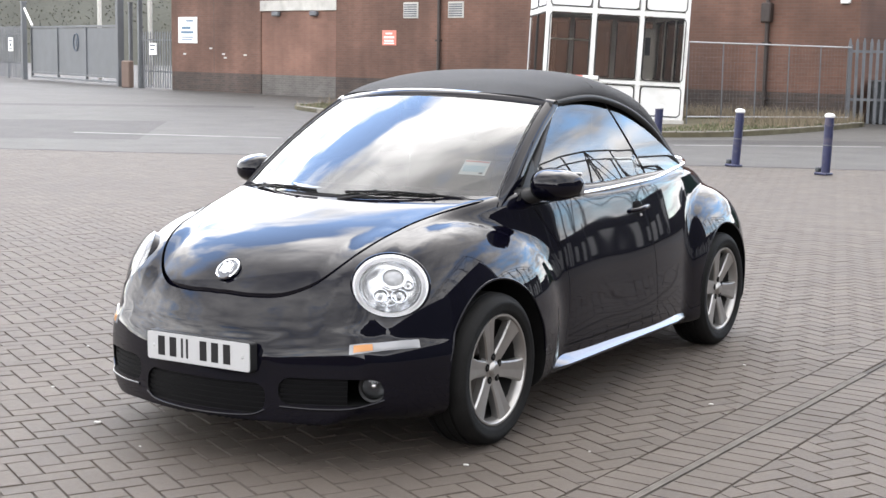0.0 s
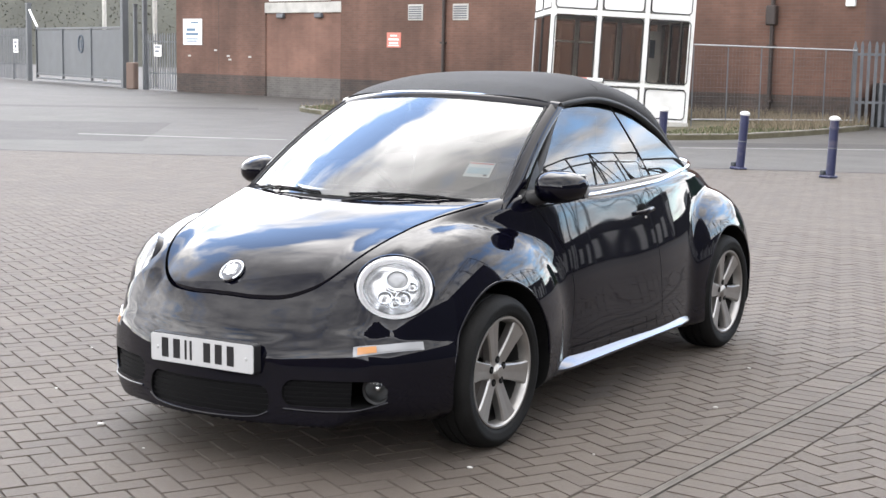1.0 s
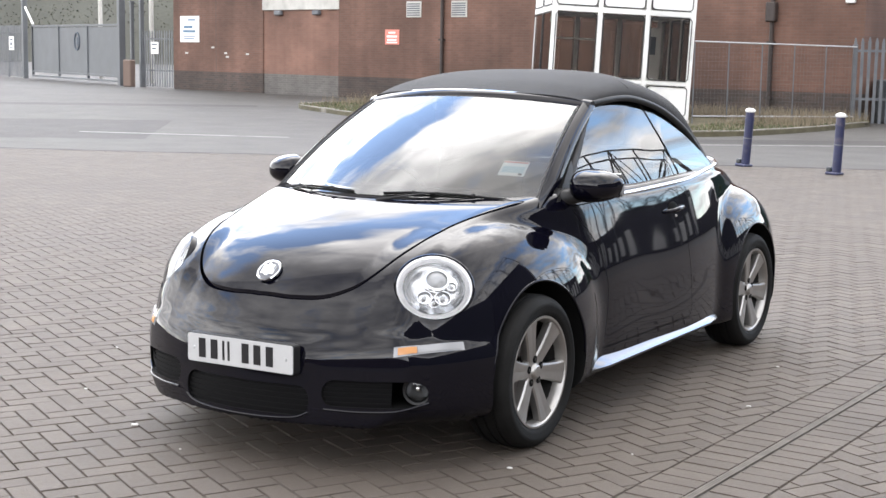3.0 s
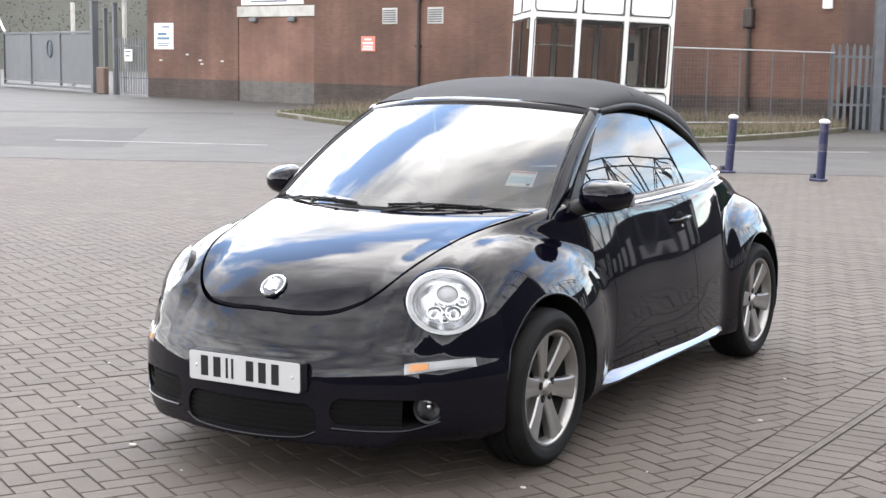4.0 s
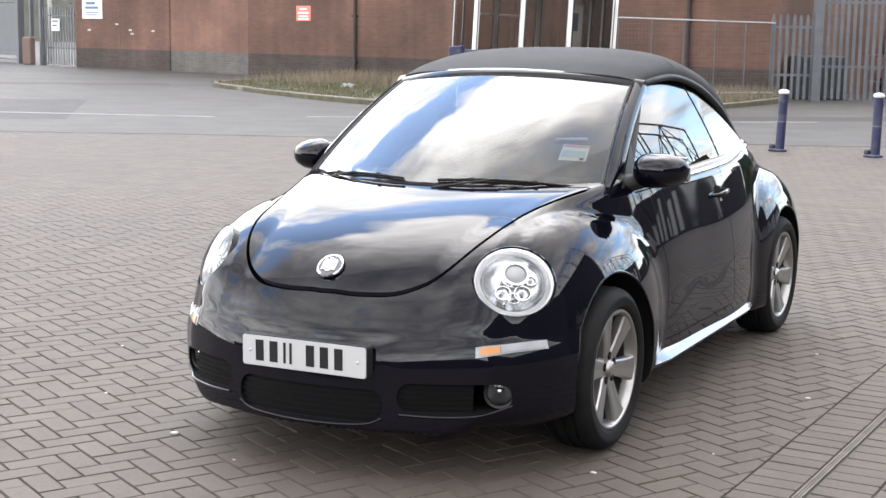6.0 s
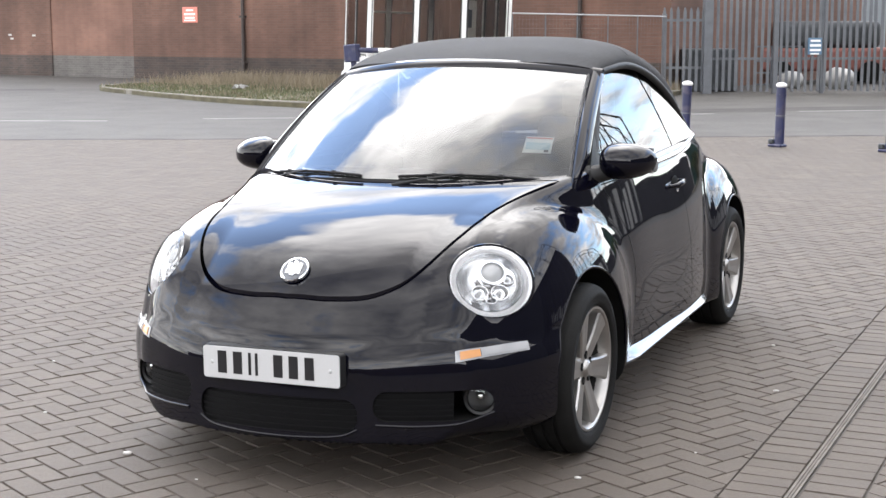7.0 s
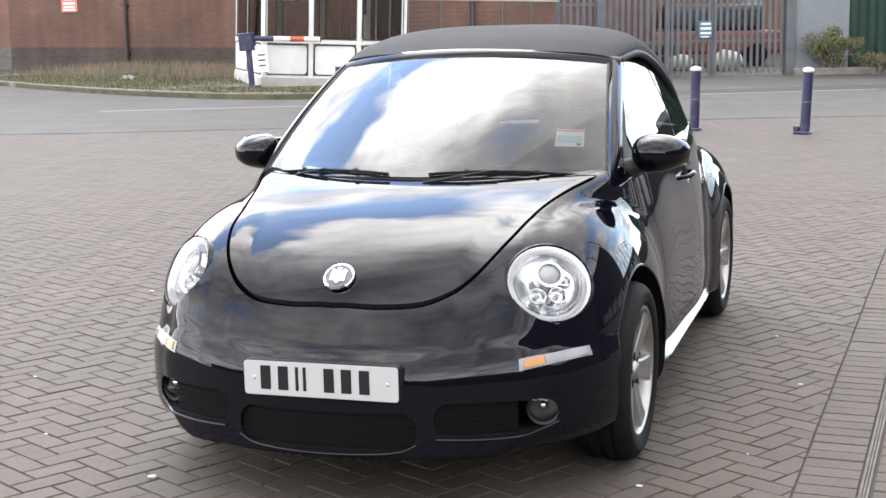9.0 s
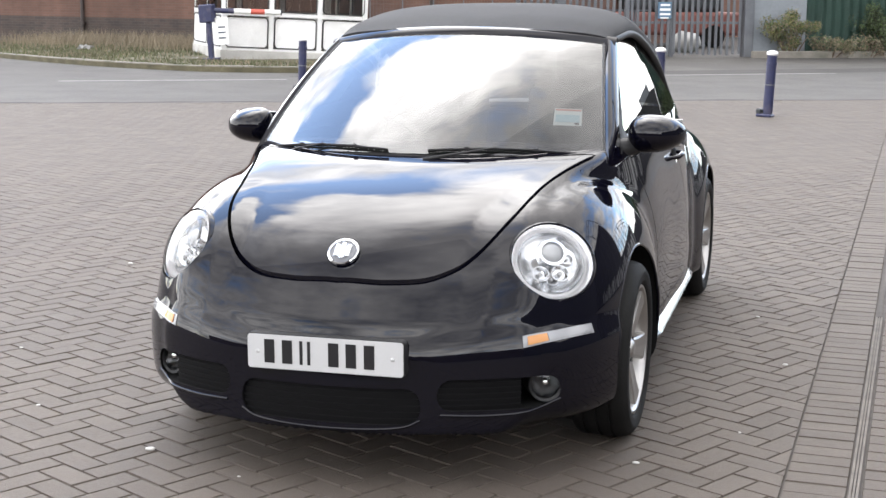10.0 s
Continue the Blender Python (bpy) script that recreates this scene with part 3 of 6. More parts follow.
def build_lines():
    for a, b in (((-16.45, 14.05), (-12.7, 15.5)), ((-11.5, 16.6), (-8.2, 18.6)), ((-6.6, 19.0), (-3.6, 21.4)), ((-2.3, 22.75), (0.9, 24.95)), ((1.9, 25.8), (4.2, 27.6))):
        m, ln = frame_between(a, b, -0.004)
        bm = bmesh.new()
        rows, n = [], 40
        for k in range(n + 1):
            x = ln * k / n
            rows.append([(x, -0.05 + random.uniform(-0.006, 0.006), 0.003), (x, 0.05 + random.uniform(-0.006, 0.006), 0.003)])
        sheet(bm, rows)
        ob = part("road_marking", bm, "line")
        ob.matrix_world = m
        tagged(ob, "worn white painted line on the asphalt road", "road marking", kind="structure")
    # reinstated strips of darker asphalt
    for (a, b, c, d), lab in ((((-23.5, 14.6), (-18.2, 18.4), (-14.1, 13.3), (-16.4, 11.7)), "darker reinstated patch in the asphalt"), (((-34, 18.0), (-22.5, 26.5), (-21.6, 25.4), (-33, 17.0)), "dark worn strip across the asphalt"), (((-8.6, 19.6), (3.0, 28.4), (3.8, 27.5), (-7.6, 18.8)), "dark worn strip across the asphalt")):
        bm = bmesh.new()
        rows = []
        for k in range(25):
            u = k / 24
            p, q = Vector((*a, 0)).lerp(Vector((*b, 0)), u), Vector((*d, 0)).lerp(Vector((*c, 0)), u)
            e = 0.12 * noise.noise((u * 9, a[0], 0))
            rows.append([(p.x + e, p.y + e, -0.0015), (q.x + e * 0.6, q.y - e, -0.0015)])
        sheet(bm, rows)
        tagged(part("asphalt_patch", bm, "asphalt_dark"), lab, "road patch", kind="structure")
    # a tarred patch line along the road
    bm = bmesh.new()
    pts = [(EDGE0 + ROAD * s + EDGE_N * (0.12 + 0.05 * math.sin(s * 1.7)) + Vector((0, 0, -0.003))) for s in np.linspace(-8, 12, 60)]
    sheet(bm, [[p - EDGE_N * 0.05, p + EDGE_N * (0.05 + 0.03 * math.sin(i * 2.1))] for i, p in enumerate(pts)])
    tagged(part("road_joint", bm, "tar"), "dark tar joint along the edge of the asphalt", "joint", kind="structure")


KERB = [(-20.9, 29.5), (-21.1, 27.2), (-20.5, 25.8), (-18.6, 24.35), (-16.8, 23.1), (-14.0, 21.4), (-12.0, 20.55), (-10.4, 20.2), (-9.0, 20.5), (-7.6, 21.3), (-6.8, 22.6), (-6.4, 24.5), (-6.2, 26.5), (-6.1, 28.9)]


def build_island():
    line = curve_through([(x, y, 0) for x, y in KERB], 90)
    t = thing("kerb", "worn concrete kerb round a grass island", "kerb", kind="structure")
    # single stones, 0.9 m long
    acc, last, stones = 0.0, 0, []
    for i in range(1, len(line)):
        acc += (line[i] - line[i - 1]).length
        if acc > 0.9 or i == len(line) - 1:
            stones.append((last, i)); last, acc = i, 0.0
    for a, b in stones:
        p, q = line[a], line[b]
        m, ln = frame_between(p, q)
        bm = newbox(0.006, ln - 0.006, 0.0, 0.125, -0.05, 0.115 + random.uniform(-0.006, 0.006), bevel=0.015, segs=2)
        ob = part("kerb_stone", bm, "kerb", t)
        ob.matrix_world = m
    bm = bmesh.new()
    inner = [(p.x, p.y) for p in line]
    inner += [(-6.6, 30.2), (-20.5, 33.0)]
    prism(bm, inner, -0.05, 0.09, "z")
    part("soil", bm, "soil", t)
    # grass blades and dry stalks

    def inside(x, y):
        c, n = False, len(inner)
        for i in range(n):
            (x0, y0), (x1, y1) = inner[i], inner[i - 1]
            if (y0 > y) != (y1 > y) and x < (x1 - x0) * (y - y0) / (y1 - y0) + x0:
                c = not c
        return c
    for name, mat, count, lo, hi, lab in (("grass", "grass", 30000, 0.02, 0.06, "short patchy green grass on the kerbed island"), ("dry_grass", "dry", 15000, 0.08, 0.36, "dry straw-coloured weeds below the brick wall")):
        V, F = [], []
        while len(F) < count:
            x, y = random.uniform(-21, -6), random.uniform(20, 33)
            if not inside(x, y) or (-12.6 < x < -8.4 and 22.6 < y < 27.6):
                continue
            back = (y - 26.5 + (x + 21) * 0.12)
            d = noise.noise((x * 0.5, y * 0.5, 3.0))
            if name == "dry_grass" and random.random() > 0.12 + 0.5 * max(0, min(1, (back - 0.6 + 2 * d) / 2)) + (0.18 if d > 0.2 else 0):
                continue
            if name == "grass" and d < -0.35 and random.random() < 0.6:
                continue
            h, a = random.uniform(lo, hi) * (1.0 if name == "grass" else 0.35 + 0.65 * max(0, min(1, (back + 1.0) / 2))), random.uniform(0, 6.28)
            w = 0.012 if name == "grass" else 0.008
            dx, dy = math.cos(a) * w, math.sin(a) * w
            lx, ly = random.gauss(0, h * 0.35), random.gauss(0, h * 0.35)
            k = len(V)
            V += [(x - dx, y - dy, 0.085), (x + dx, y + dy, 0.085), (x + lx, y + ly, 0.09 + h)]
            F.append((k, k + 1, k + 2))
        me = bpy.data.meshes.new(name)
        me.from_pydata(V, [], F)
        me.materials.append(M[mat])
        tagged(new(name, me), lab, "grass", kind="stuff")


def build_litter():
    """Crumpled white scraps lying in the island's grass."""
    r = random.Random(12)
    for x, y, size in LITTER:
        bm = bmesh.new()
        rows = [[(size * (i - 2) / 4, size * 0.6 * (j - 2) / 4, 0.02 + r.uniform(0, size * 0.35)) for j in range(5)] for i in range(5)]
        sheet(bm, rows)
        bmesh.ops.solidify(bm, geom=bm.faces[:], thickness=0.004)
        ob = part("litter", bm, "sack", None, smooth=30)
        ob.matrix_world = pose(x, y, 0.09, 0, 0, r.uniform(0, 180))
        tagged(ob, "crumpled white scrap lying in the grass", "litter", group="scraps of litter")


LITTER = ((-16.2, 25.6, 0.38), (-11.9, 22.6, 0.10), (-20.6, 26.4, 0.10))
ground = build_ground()
build_drain()
build_lines()
build_island()
build_litter()

# ---- the yard's far side ----
WALL_A, WALL_B = (-34.5, 36.1), (-6.8, 30.5)
WM, WALL_L = frame_between(WALL_A, WALL_B)


def on_wall(ob):
    ob.matrix_world = WM
    return ob


def bars(parent, mat, x0, x1, y, rows):
    """Writing too far off to read: plain bars, (z, height, share of the width, start)."""
    for z, h, w, s in rows:
        a = x0 + (x1 - x0) * s
        part("text_bar", newbox(a, a + (x1 - x0) * w, y - 0.003, y, z - h / 2, z + h / 2), mat, parent)


def build_wall():
    w = thing("wall_north", "long red-brown brick warehouse wall with dark plinth", "wall", WM, kind="structure")
    part("brickwork", newbox(0, 5.3, 0, 0.35, 0.70, 7.5), "brick", w)
    part("brickwork", newbox(5.3, 9.25, 0, 0.35, 3.26, 7.5), "brick", w)
    part("brickwork", newbox(9.25, WALL_L, 0, 0.35, 0.70, 7.5), "brick", w)
    part("infill_panel", newbox(5.3, 9.25, 0.04, 0.35, 0.70, 2.90), "brick_pale", w, "paler brick infill of an old doorway")
    part("plinth", newbox(0, 5.3, 0.003, 0.35, -0.1, 0.70), "brick_dark", w, "dark engineering-brick plinth")
    part("plinth", newbox(5.3, 9.25, 0.045, 0.35, -0.1, 0.70), "brick_grey", w, "grey weathered brick below the infill")
    part("plinth", newbox(9.25, WALL_L, 0.003, 0.35, -0.1, 0.70), "brick_dark", w)
    part("lintel", newbox(5.28, 9.27, -0.03, 0.35, 2.90, 3.26, bevel=0.01), "concrete", w, "pale concrete lintel")
    part("end_wall", newbox(WALL_L - 0.35, WALL_L, 0.35, 14, -0.1, 7.5), "brick", w)
    part("left_wall", newbox(0, 0.35, 0.35, 14, -0.1, 7.5), "brick", w)
    for x in (2.6, 19.9):
        part("pier_joint", newbox(x, x + 0.02, -0.004, 0.0, 0.7, 7.5), "pipe", w)
    return w


def build_wall_things():
    s = on_wall(thing("wall_sign", "white sign with blue lettering on the brick wall", "sign"))
    part("panel", newbox(0.46, 1.62, -0.03, 0.0, 1.76, 2.72, bevel=0.008), "white", s)
    bars(s, "sign_blue", 0.6, 1.5, -0.031, ((2.58, 0.06, 0.5, 0.4), (2.32, 0.10, 0.6, 0.1), (2.16, 0.09, 0.85, 0.05), (1.98, 0.04, 0.8, 0.08), (1.9, 0.04, 0.7, 0.1)))
    s = on_wall(thing("red_sign", "faded red warning sign on the brick wall", "sign"))
    part("panel", newbox(11.5, 12.14, -0.025, 0.0, 1.76, 2.24, bevel=0.006), "sign_red", s)
    bars(s, "white", 11.56, 12.08, -0.026, ((2.14, 0.05, 0.6, 0.2), (2.02, 0.06, 0.9, 0.05), (1.91, 0.05, 0.8, 0.1), (1.83, 0.04, 0.9, 0.05)))
    s = on_wall(thing("fascia_sign", "white name board over the bricked-up doorway", "sign"))
    part("panel", newbox(5.55, 8.75, -0.06, 0.0, 3.30, 3.95, bevel=0.01), "white", s)
    bars(s, "sign_dark", 5.8, 8.5, -0.061, ((3.42, 0.05, 0.7, 0.1), (3.62, 0.12, 0.9, 0.05)))
    for x in (12.46, 14.42):
        v = on_wall(thing("wall_vent", "small grey louvred vent in the brick wall", "vent", group="wall vents"))
        part("frame", newbox(x, x + 0.66, -0.03, 0.0, 2.62, 3.12, bevel=0.01), "concrete", v)
        for k in range(6):
            part("slat", newbox(x + 0.05, x + 0.61, -0.045, -0.02, 2.67 + k * 0.07, 2.71 + k * 0.07), "steel_grey", v)
    for x in (14.08, 25.72):
        d = on_wall(thing("drainpipe", "dark cast-iron drainpipe down the brick wall", "drainpipe", group="drainpipes"))
        part("pipe", rod(bmesh.new(), (x, -0.07, 0.05), (x, -0.07, 7.4), 0.055, seg=14), "pipe", d, smooth=40)
        for z in (0.5, 1.9, 3.3, 4.9):
            part("bracket", newbox(x - 0.09, x + 0.09, -0.135, 0.0, z, z + 0.06), "pipe", d)
        if x > 20:
            part("hopper", newbox(x - 0.14, x + 0.14, -0.2, 0.0, 2.45, 2.95, bevel=0.03), "pipe", d)
    for x, z in ((2.35, 1.55), (3.1, 1.35), (3.2, 1.22), (4.35, 1.33), (0.75, 1.33)):
        b = on_wall(part("wall_plate", newbox(x, x + 0.16, -0.02, 0.0, z, z + 0.06, bevel=0.005), "concrete"))
        tagged(b, "small pale fixing plate screwed to brick wall", "fixing", group="fixing plates")
    for x in (6.0, 8.0):
        b = on_wall(thing("bulkhead_lamp", "small grey bulkhead lamp under the lintel", "lamp", group="bulkhead lamps"))
        part("body", newbox(x, x + 0.35, -0.12, 0.04, 2.72, 2.88, bevel=0.03), "steel_grey", b)
    b = on_wall(thing("alarm_box", "small pale alarm box high on the brick wall", "alarm box"))
    part("body", newbox(27.75, 28.0, -0.1, 0.0, 2.9, 3.2, bevel=0.02), "white", b)


def palisade(name, a, b, height, pitch, label, rails=(0.3, 0.85), width=0.07, base=0.0):
    m, ln = frame_between(a, b, base)
    t = thing(name, label, "fence", m)
    n = int(ln / pitch)
    me = None
    for k in range(n + 1):
        if me is None:
            bm = bmesh.new()
            prism(bm, [(-width / 2, 0.05), (width / 2, 0.05), (width / 2, height - 0.10), (0.012, height), (-0.012, height), (-width / 2, height - 0.10)], -0.012, 0.012, "y")
            ob = part("pale", bm, "steel_grey", t)
            me = ob.data
        else:
            ob = new("pale", me); ob.parent = t
        ob.location = (k * pitch, random.uniform(-0.006, 0.006), random.uniform(-0.02, 0.01))
        ob.rotation_euler = (0, random.gauss(0, 0.006), 0)
    for r in rails:
        part("rail", newbox(0, ln, 0.012, 0.06, height * r - 0.03, height * r + 0.03), "steel_grey", t)
    for x in np.arange(0, ln + 0.1, 2.75):
        part("post", newbox(x - 0.05, x + 0.05, 0.03, 0.12, -0.1, height - 0.15, bevel=0.006), "steel_grey", t)
    return t


def build_gate():
    a, b = (-49.2, 42.45), (-39.3, 38.1)
    m, ln = frame_between(a, b)
    g = thing("sliding_gate", "wide grey sheet-metal sliding gate, closed", "gate", m)
    for k in range(3):
        x0 = ln * k / 3
        part("sheet", newbox(x0 + 0.03, x0 + ln / 3 - 0.03, 0.0, 0.03, 0.38, 2.36, bevel=0.004), "gate_grey", g)
    for z in (0.10, 0.30, 2.38):
        part("rail", newbox(0, ln, -0.04, 0.06, z, z + 0.09, bevel=0.006), "gate_grey", g)
    for k in range(4):
        x = ln * k / 3
        part("stile", newbox(x - 0.05, x + 0.05, -0.05, 0.05, 0.12, 2.44, bevel=0.006), "gate_grey" if k not in (0, 3) else "dark_steel", g)
    ring = bmesh.new()
    tube(ring, [(ln * 0.55 + 0.30 * math.cos(t), -0.012, 1.75 + 0.37 * math.sin(t)) for t in np.linspace(0, 2 * math.pi, 28, endpoint=False)], 0.035, 6, closed=True)
    part("roundel_ring", ring, "sign_dark", g)
    part("roundel_bar", newbox(ln * 0.55 - 0.07, ln * 0.55 + 0.07, -0.02, -0.002, 1.58, 1.92), "sign_dark", g)
    # posts, some with a camera arm
    for x, y, h, w in ((-49.9, 42.6, 3.6, 0.22), (-38.85, 37.75, 3.6, 0.26), (-37.9, 37.4, 3.3, 0.14), (-37.0, 37.0, 3.5, 0.16)):
        p = thing("gate_post", "tall grey square steel gate post", "post", pose(x, y, 0, 0, 0, -24), group="gate posts")
        part("shaft", newbox(-w / 2, w / 2, -w / 2, w / 2, -0.1, h, bevel=0.01), "gate_grey", p)
        part("cap", newbox(-w / 2 - 0.02, w / 2 + 0.02, -w / 2 - 0.02, w / 2 + 0.02, h, h + 0.04), "steel_grey", p)
    for s in (0.16, 0.4, 0.72):
        p = thing("steel_mast", "plain pale steel mast behind the gate", "post", pose(a[0] + (b[0] - a[0]) * s + 1, a[1] + (b[1] - a[1]) * s + 2.5, 0), group="masts")
        part("shaft", rod(bmesh.new(), (0, 0, 0), (0, 0, 3.9), 0.1, seg=10), "concrete", p, smooth=40)
    st = thing("gate_stay", "white slanting stay at the gate post", "stay", pose(-49.5, 42.3, 0))
    part("bar", rod(bmesh.new(), (0, 0, 3.3), (0.9, -0.35, 2.5), 0.05), "white", st)
    palisade("palisade_fence", (-60, 47.3), (-50.1, 42.7), 2.5, 0.2, "grey steel palisade fence beside the gate")
    palisade("palisade_fence", (-36.9, 36.95), (-34.6, 36.15), 2.2, 0.2, "grey steel palisade wicket at the wall's corner")
    n = thing("notice", "small white notice on the fence", "sign", pose(-51.6, 43.3, 0, 0, 0, -24))
    part("panel", newbox(-0.35, 0.35, -0.03, 0, 1.3, 1.95), "white", n)
    bars(n, "sign_dark", -0.28, 0.28, -0.031, ((1.8, 0.08, 0.8, 0.1), (1.6, 0.14, 0.5, 0.25), (1.42, 0.05, 0.9, 0.05)))
    n = thing("notice", "small white notice on the wicket", "sign", pose(-35.8, 36.5, 0, 0, 0, -20))
    part("panel", newbox(-0.3, 0.3, -0.05, -0.02, 1.3, 1.75), "white", n)
    bars(n, "sign_dark", -0.25, 0.25, -0.051, ((1.66, 0.06, 0.9, 0.05), (1.5, 0.06, 0.7, 0.1)))
    c = thing("road_cone_stack", "faded orange plastic barrier beside the gate", "barrier", pose(-37.6, 36.9, 0))
    part("body", newbox(-0.22, 0.22, -0.15, 0.15, -0.01, 1.05, bevel=0.04), "terracotta", c)


def build_booth():
    """White gatehouse with rounded panels in black rubber gaskets."""
    W, D, Hh, B = 3.12, 4.1, 3.12, 0.17
    ang = 34.0
    m = pose(-8.91 - W * math.cos(radians(ang)), 24.75 - W * math.sin(radians(ang)), B, 0, 0, ang) @ pose(0, 0, 0, 0, 2.3, 0)
    t = thing("gatehouse", "white prefabricated gatehouse with rounded gasketed windows", "booth", m)
    part("base", newbox(-0.03, W + 0.03, -0.03, D + 0.03, -0.12, 0.12, bevel=0.01), "concrete", t)
    part("roof", newbox(-0.1, W + 0.1, -0.1, D + 0.1, Hh, Hh + 0.18, bevel=0.05), "white_panel", t)
    part("floor", newbox(0.05, W - 0.05, 0.05, D - 0.05, 0.121, 0.14), "dark_steel", t)

    def side(mm, length, cols, rows):
        pitch = length / cols
        g = new("facade"); g.parent = t; g.matrix_local = mm
        holes = []
        for c in range(cols):
            for z0, z1, kind in rows:
                holes.append((c * pitch + 0.05, (c + 1) * pitch - 0.05, z0, z1, kind))
        for c in range(cols + 1):
            x = min(max(c * pitch, 0.055), length - 0.055)
            part("mullion", newbox(x - 0.055, x + 0.055, -0.01, 0.05, 0.12, Hh, bevel=0.012), "white_panel", g)
        for z0, z1 in ((0.12, 0.17), (0.84, 0.93), (2.33, 2.45), (3.05, Hh)):
            part("transom", newbox(0.11, length - 0.11, -0.007, 0.047, z0, z1, bevel=0.01), "white_panel", g)
        for x0, x1, z0, z1, kind in holes:
            o = rounded(x1 - x0 - 0.03, z1 - z0, 0.09)
            i = rounded(x1 - x0 - 0.07, z1 - z0 - 0.04, 0.07)
            cx, cz = (x0 + x1) / 2, (z0 + z1) / 2
            bm = bmesh.new()
            vo = [[bm.verts.new((cx + a, y, cz + b)) for a, b in o] for y in (-0.02, 0.03)]
            vi = [[bm.verts.new((cx + a, y, cz + b)) for a, b in i] for y in (-0.02, 0.03)]
            nn = len(o)
            for k in range(nn):
                j = (k + 1) % nn
                bm.faces.new((vo[0][k], vo[0][j], vi[0][j], vi[0][k]))
                bm.faces.new((vi[0][k], vi[0][j], vi[1][j], vi[1][k]))
                bm.faces.new((vo[0][j], vo[0][k], vo[1][k], vo[1][j]))
                bm.faces.new((vi[1][k], vi[1][j], vo[1][j], vo[1][k]))
            part("gasket", bm, "gasket", g)
            bm = prism(bmesh.new(), [(cx + a, cz + b) for a, b in i], 0.0, 0.012, "y")
            part("pane" if kind else "panel", bm, "window" if kind else "white_panel", g)
    rows = ((0.18, 0.83, 0), (0.94, 2.32, 1), (2.46, 3.04, 0))
    side(Matrix.Identity(4), W, 3, rows)
    side(Matrix.Translation((0, D, 0)) @ Matrix.Rotation(radians(-90), 4, "Z"), D, 2, rows)
    side(Matrix.Translation((W, 0, 0)) @ Matrix.Rotation(radians(90), 4, "Z"), D, 3, rows)
    side(Matrix.Translation((W, D, 0)) @ Matrix.Rotation(radians(180), 4, "Z"), W, 3, rows)
    c = thing("notice_board", "tall pale notice standing in the gatehouse", "notice", m)
    part("board", newbox(2.3, 2.6, 1.2, 1.24, 0.14, 2.1), "white_panel", c)
    part("slot", newbox(2.38, 2.5, 1.19, 1.2, 1.5, 1.9), "sign_dark", c)
    r = thing("desk_rail", "pale rail across the gatehouse windows", "rail", m)
    part("bar", rod(bmesh.new(), (0.1, 0.12, 1.75), (1.0, 0.12, 1.75), 0.02, seg=8), "white", r)


def bollard_mesh(t):
    part("shaft", rod(bmesh.new(), (0, 0, 0), (0, 0, 0.79), 0.062, seg=16), "blue", t, smooth=40)
    part("collar", rod(bmesh.new(), (0, 0, 0.66), (0, 0, 0.685), 0.069, seg=16), "blue", t, smooth=40)
    part("collar", rod(bmesh.new(), (0, 0, 0.40), (0, 0, 0.415), 0.067, seg=16), "steel_grey", t, "bare steel ring", smooth=40)
    cap = bmesh.new()
    bmesh.ops.create_uvsphere(cap, u_segments=16, v_segments=8, radius=0.074, matrix=Matrix.Translation((0, 0, 0.80)) @ Matrix.Diagonal((1, 1, 0.55, 1)))
    part("cap", cap, "white", t, "white domed cap", smooth=60)
    part("foot", newbox(-0.13, 0.07, -0.085, 0.085, -0.004, 0.035, bevel=0.012), "blue", t)
    part("hinge", newbox(-0.145, -0.07, -0.05, 0.05, 0.03, 0.10, bevel=0.015), "dark_steel", t)


def build_bollards():
    first = None
    for x, y in ((-6.75, 15.7), (-5.3, 15.3), (-3.9, 14.95), (-2.4, 14.4), (-1.1, 14.25), (0.34, 13.9)):
        m = pose(x, y, 0, 0, 0, -14 + random.uniform(-4, 4)) @ pose(0, 0, 0, random.gauss(0, 0.8), 2.0 + random.gauss(0, 0.8), 0)
        if first is None:
            first = thing("bollard", "dark blue folding steel bollard with white cap", "bollard", m, group="bollards")
            bollard_mesh(first)
        else:
            copy_thing(first, m)


def build_barrier():
    t = thing("barrier", "blue swing barrier with short red and white arm", "barrier", pose(-11.5, 22.55, 0.1, 0, -4, 0))
    part("post", newbox(-0.05, 0.05, -0.05, 0.05, 0, 0.98, bevel=0.01), "blue", t)
    part("foot", newbox(-0.16, 0.16, -0.12, 0.12, -0.01, 0.04, bevel=0.012), "blue", t)
    part("head", newbox(-0.17, 0.13, -0.11, 0.11, 0.76, 1.13, bevel=0.02), "blue", t)
    a, d = Vector((0.1, 0.06, 1.0)), Vector((1.17, 0.73, -0.12))
    for k, (s0, s1, mt) in enumerate(((0.0, 0.3, "blue"), (0.3, 0.55, "white"), (0.55, 0.76, "red"), (0.76, 1.0, "white"))):
        part("arm", rod(bmesh.new(), a + d * s0, a + d * s1, 0.055, seg=10), mt, t, "white band" if mt == "white" else "", smooth=40)
    part("arm_end", rod(bmesh.new(), a + d * 1.0, a + d * 1.02, 0.056, seg=10), "dark_steel", t)
    for k in range(3):
        part("notice_bar", newbox(0.2, 0.36, -0.01, 0.0, 0.42 + 0.11 * k, 0.45 + 0.11 * k), "sign_dark", t)
    part("notice_panel", newbox(0.14, 0.42, 0.001, 0.02, 0.3, 0.85), "white", t)


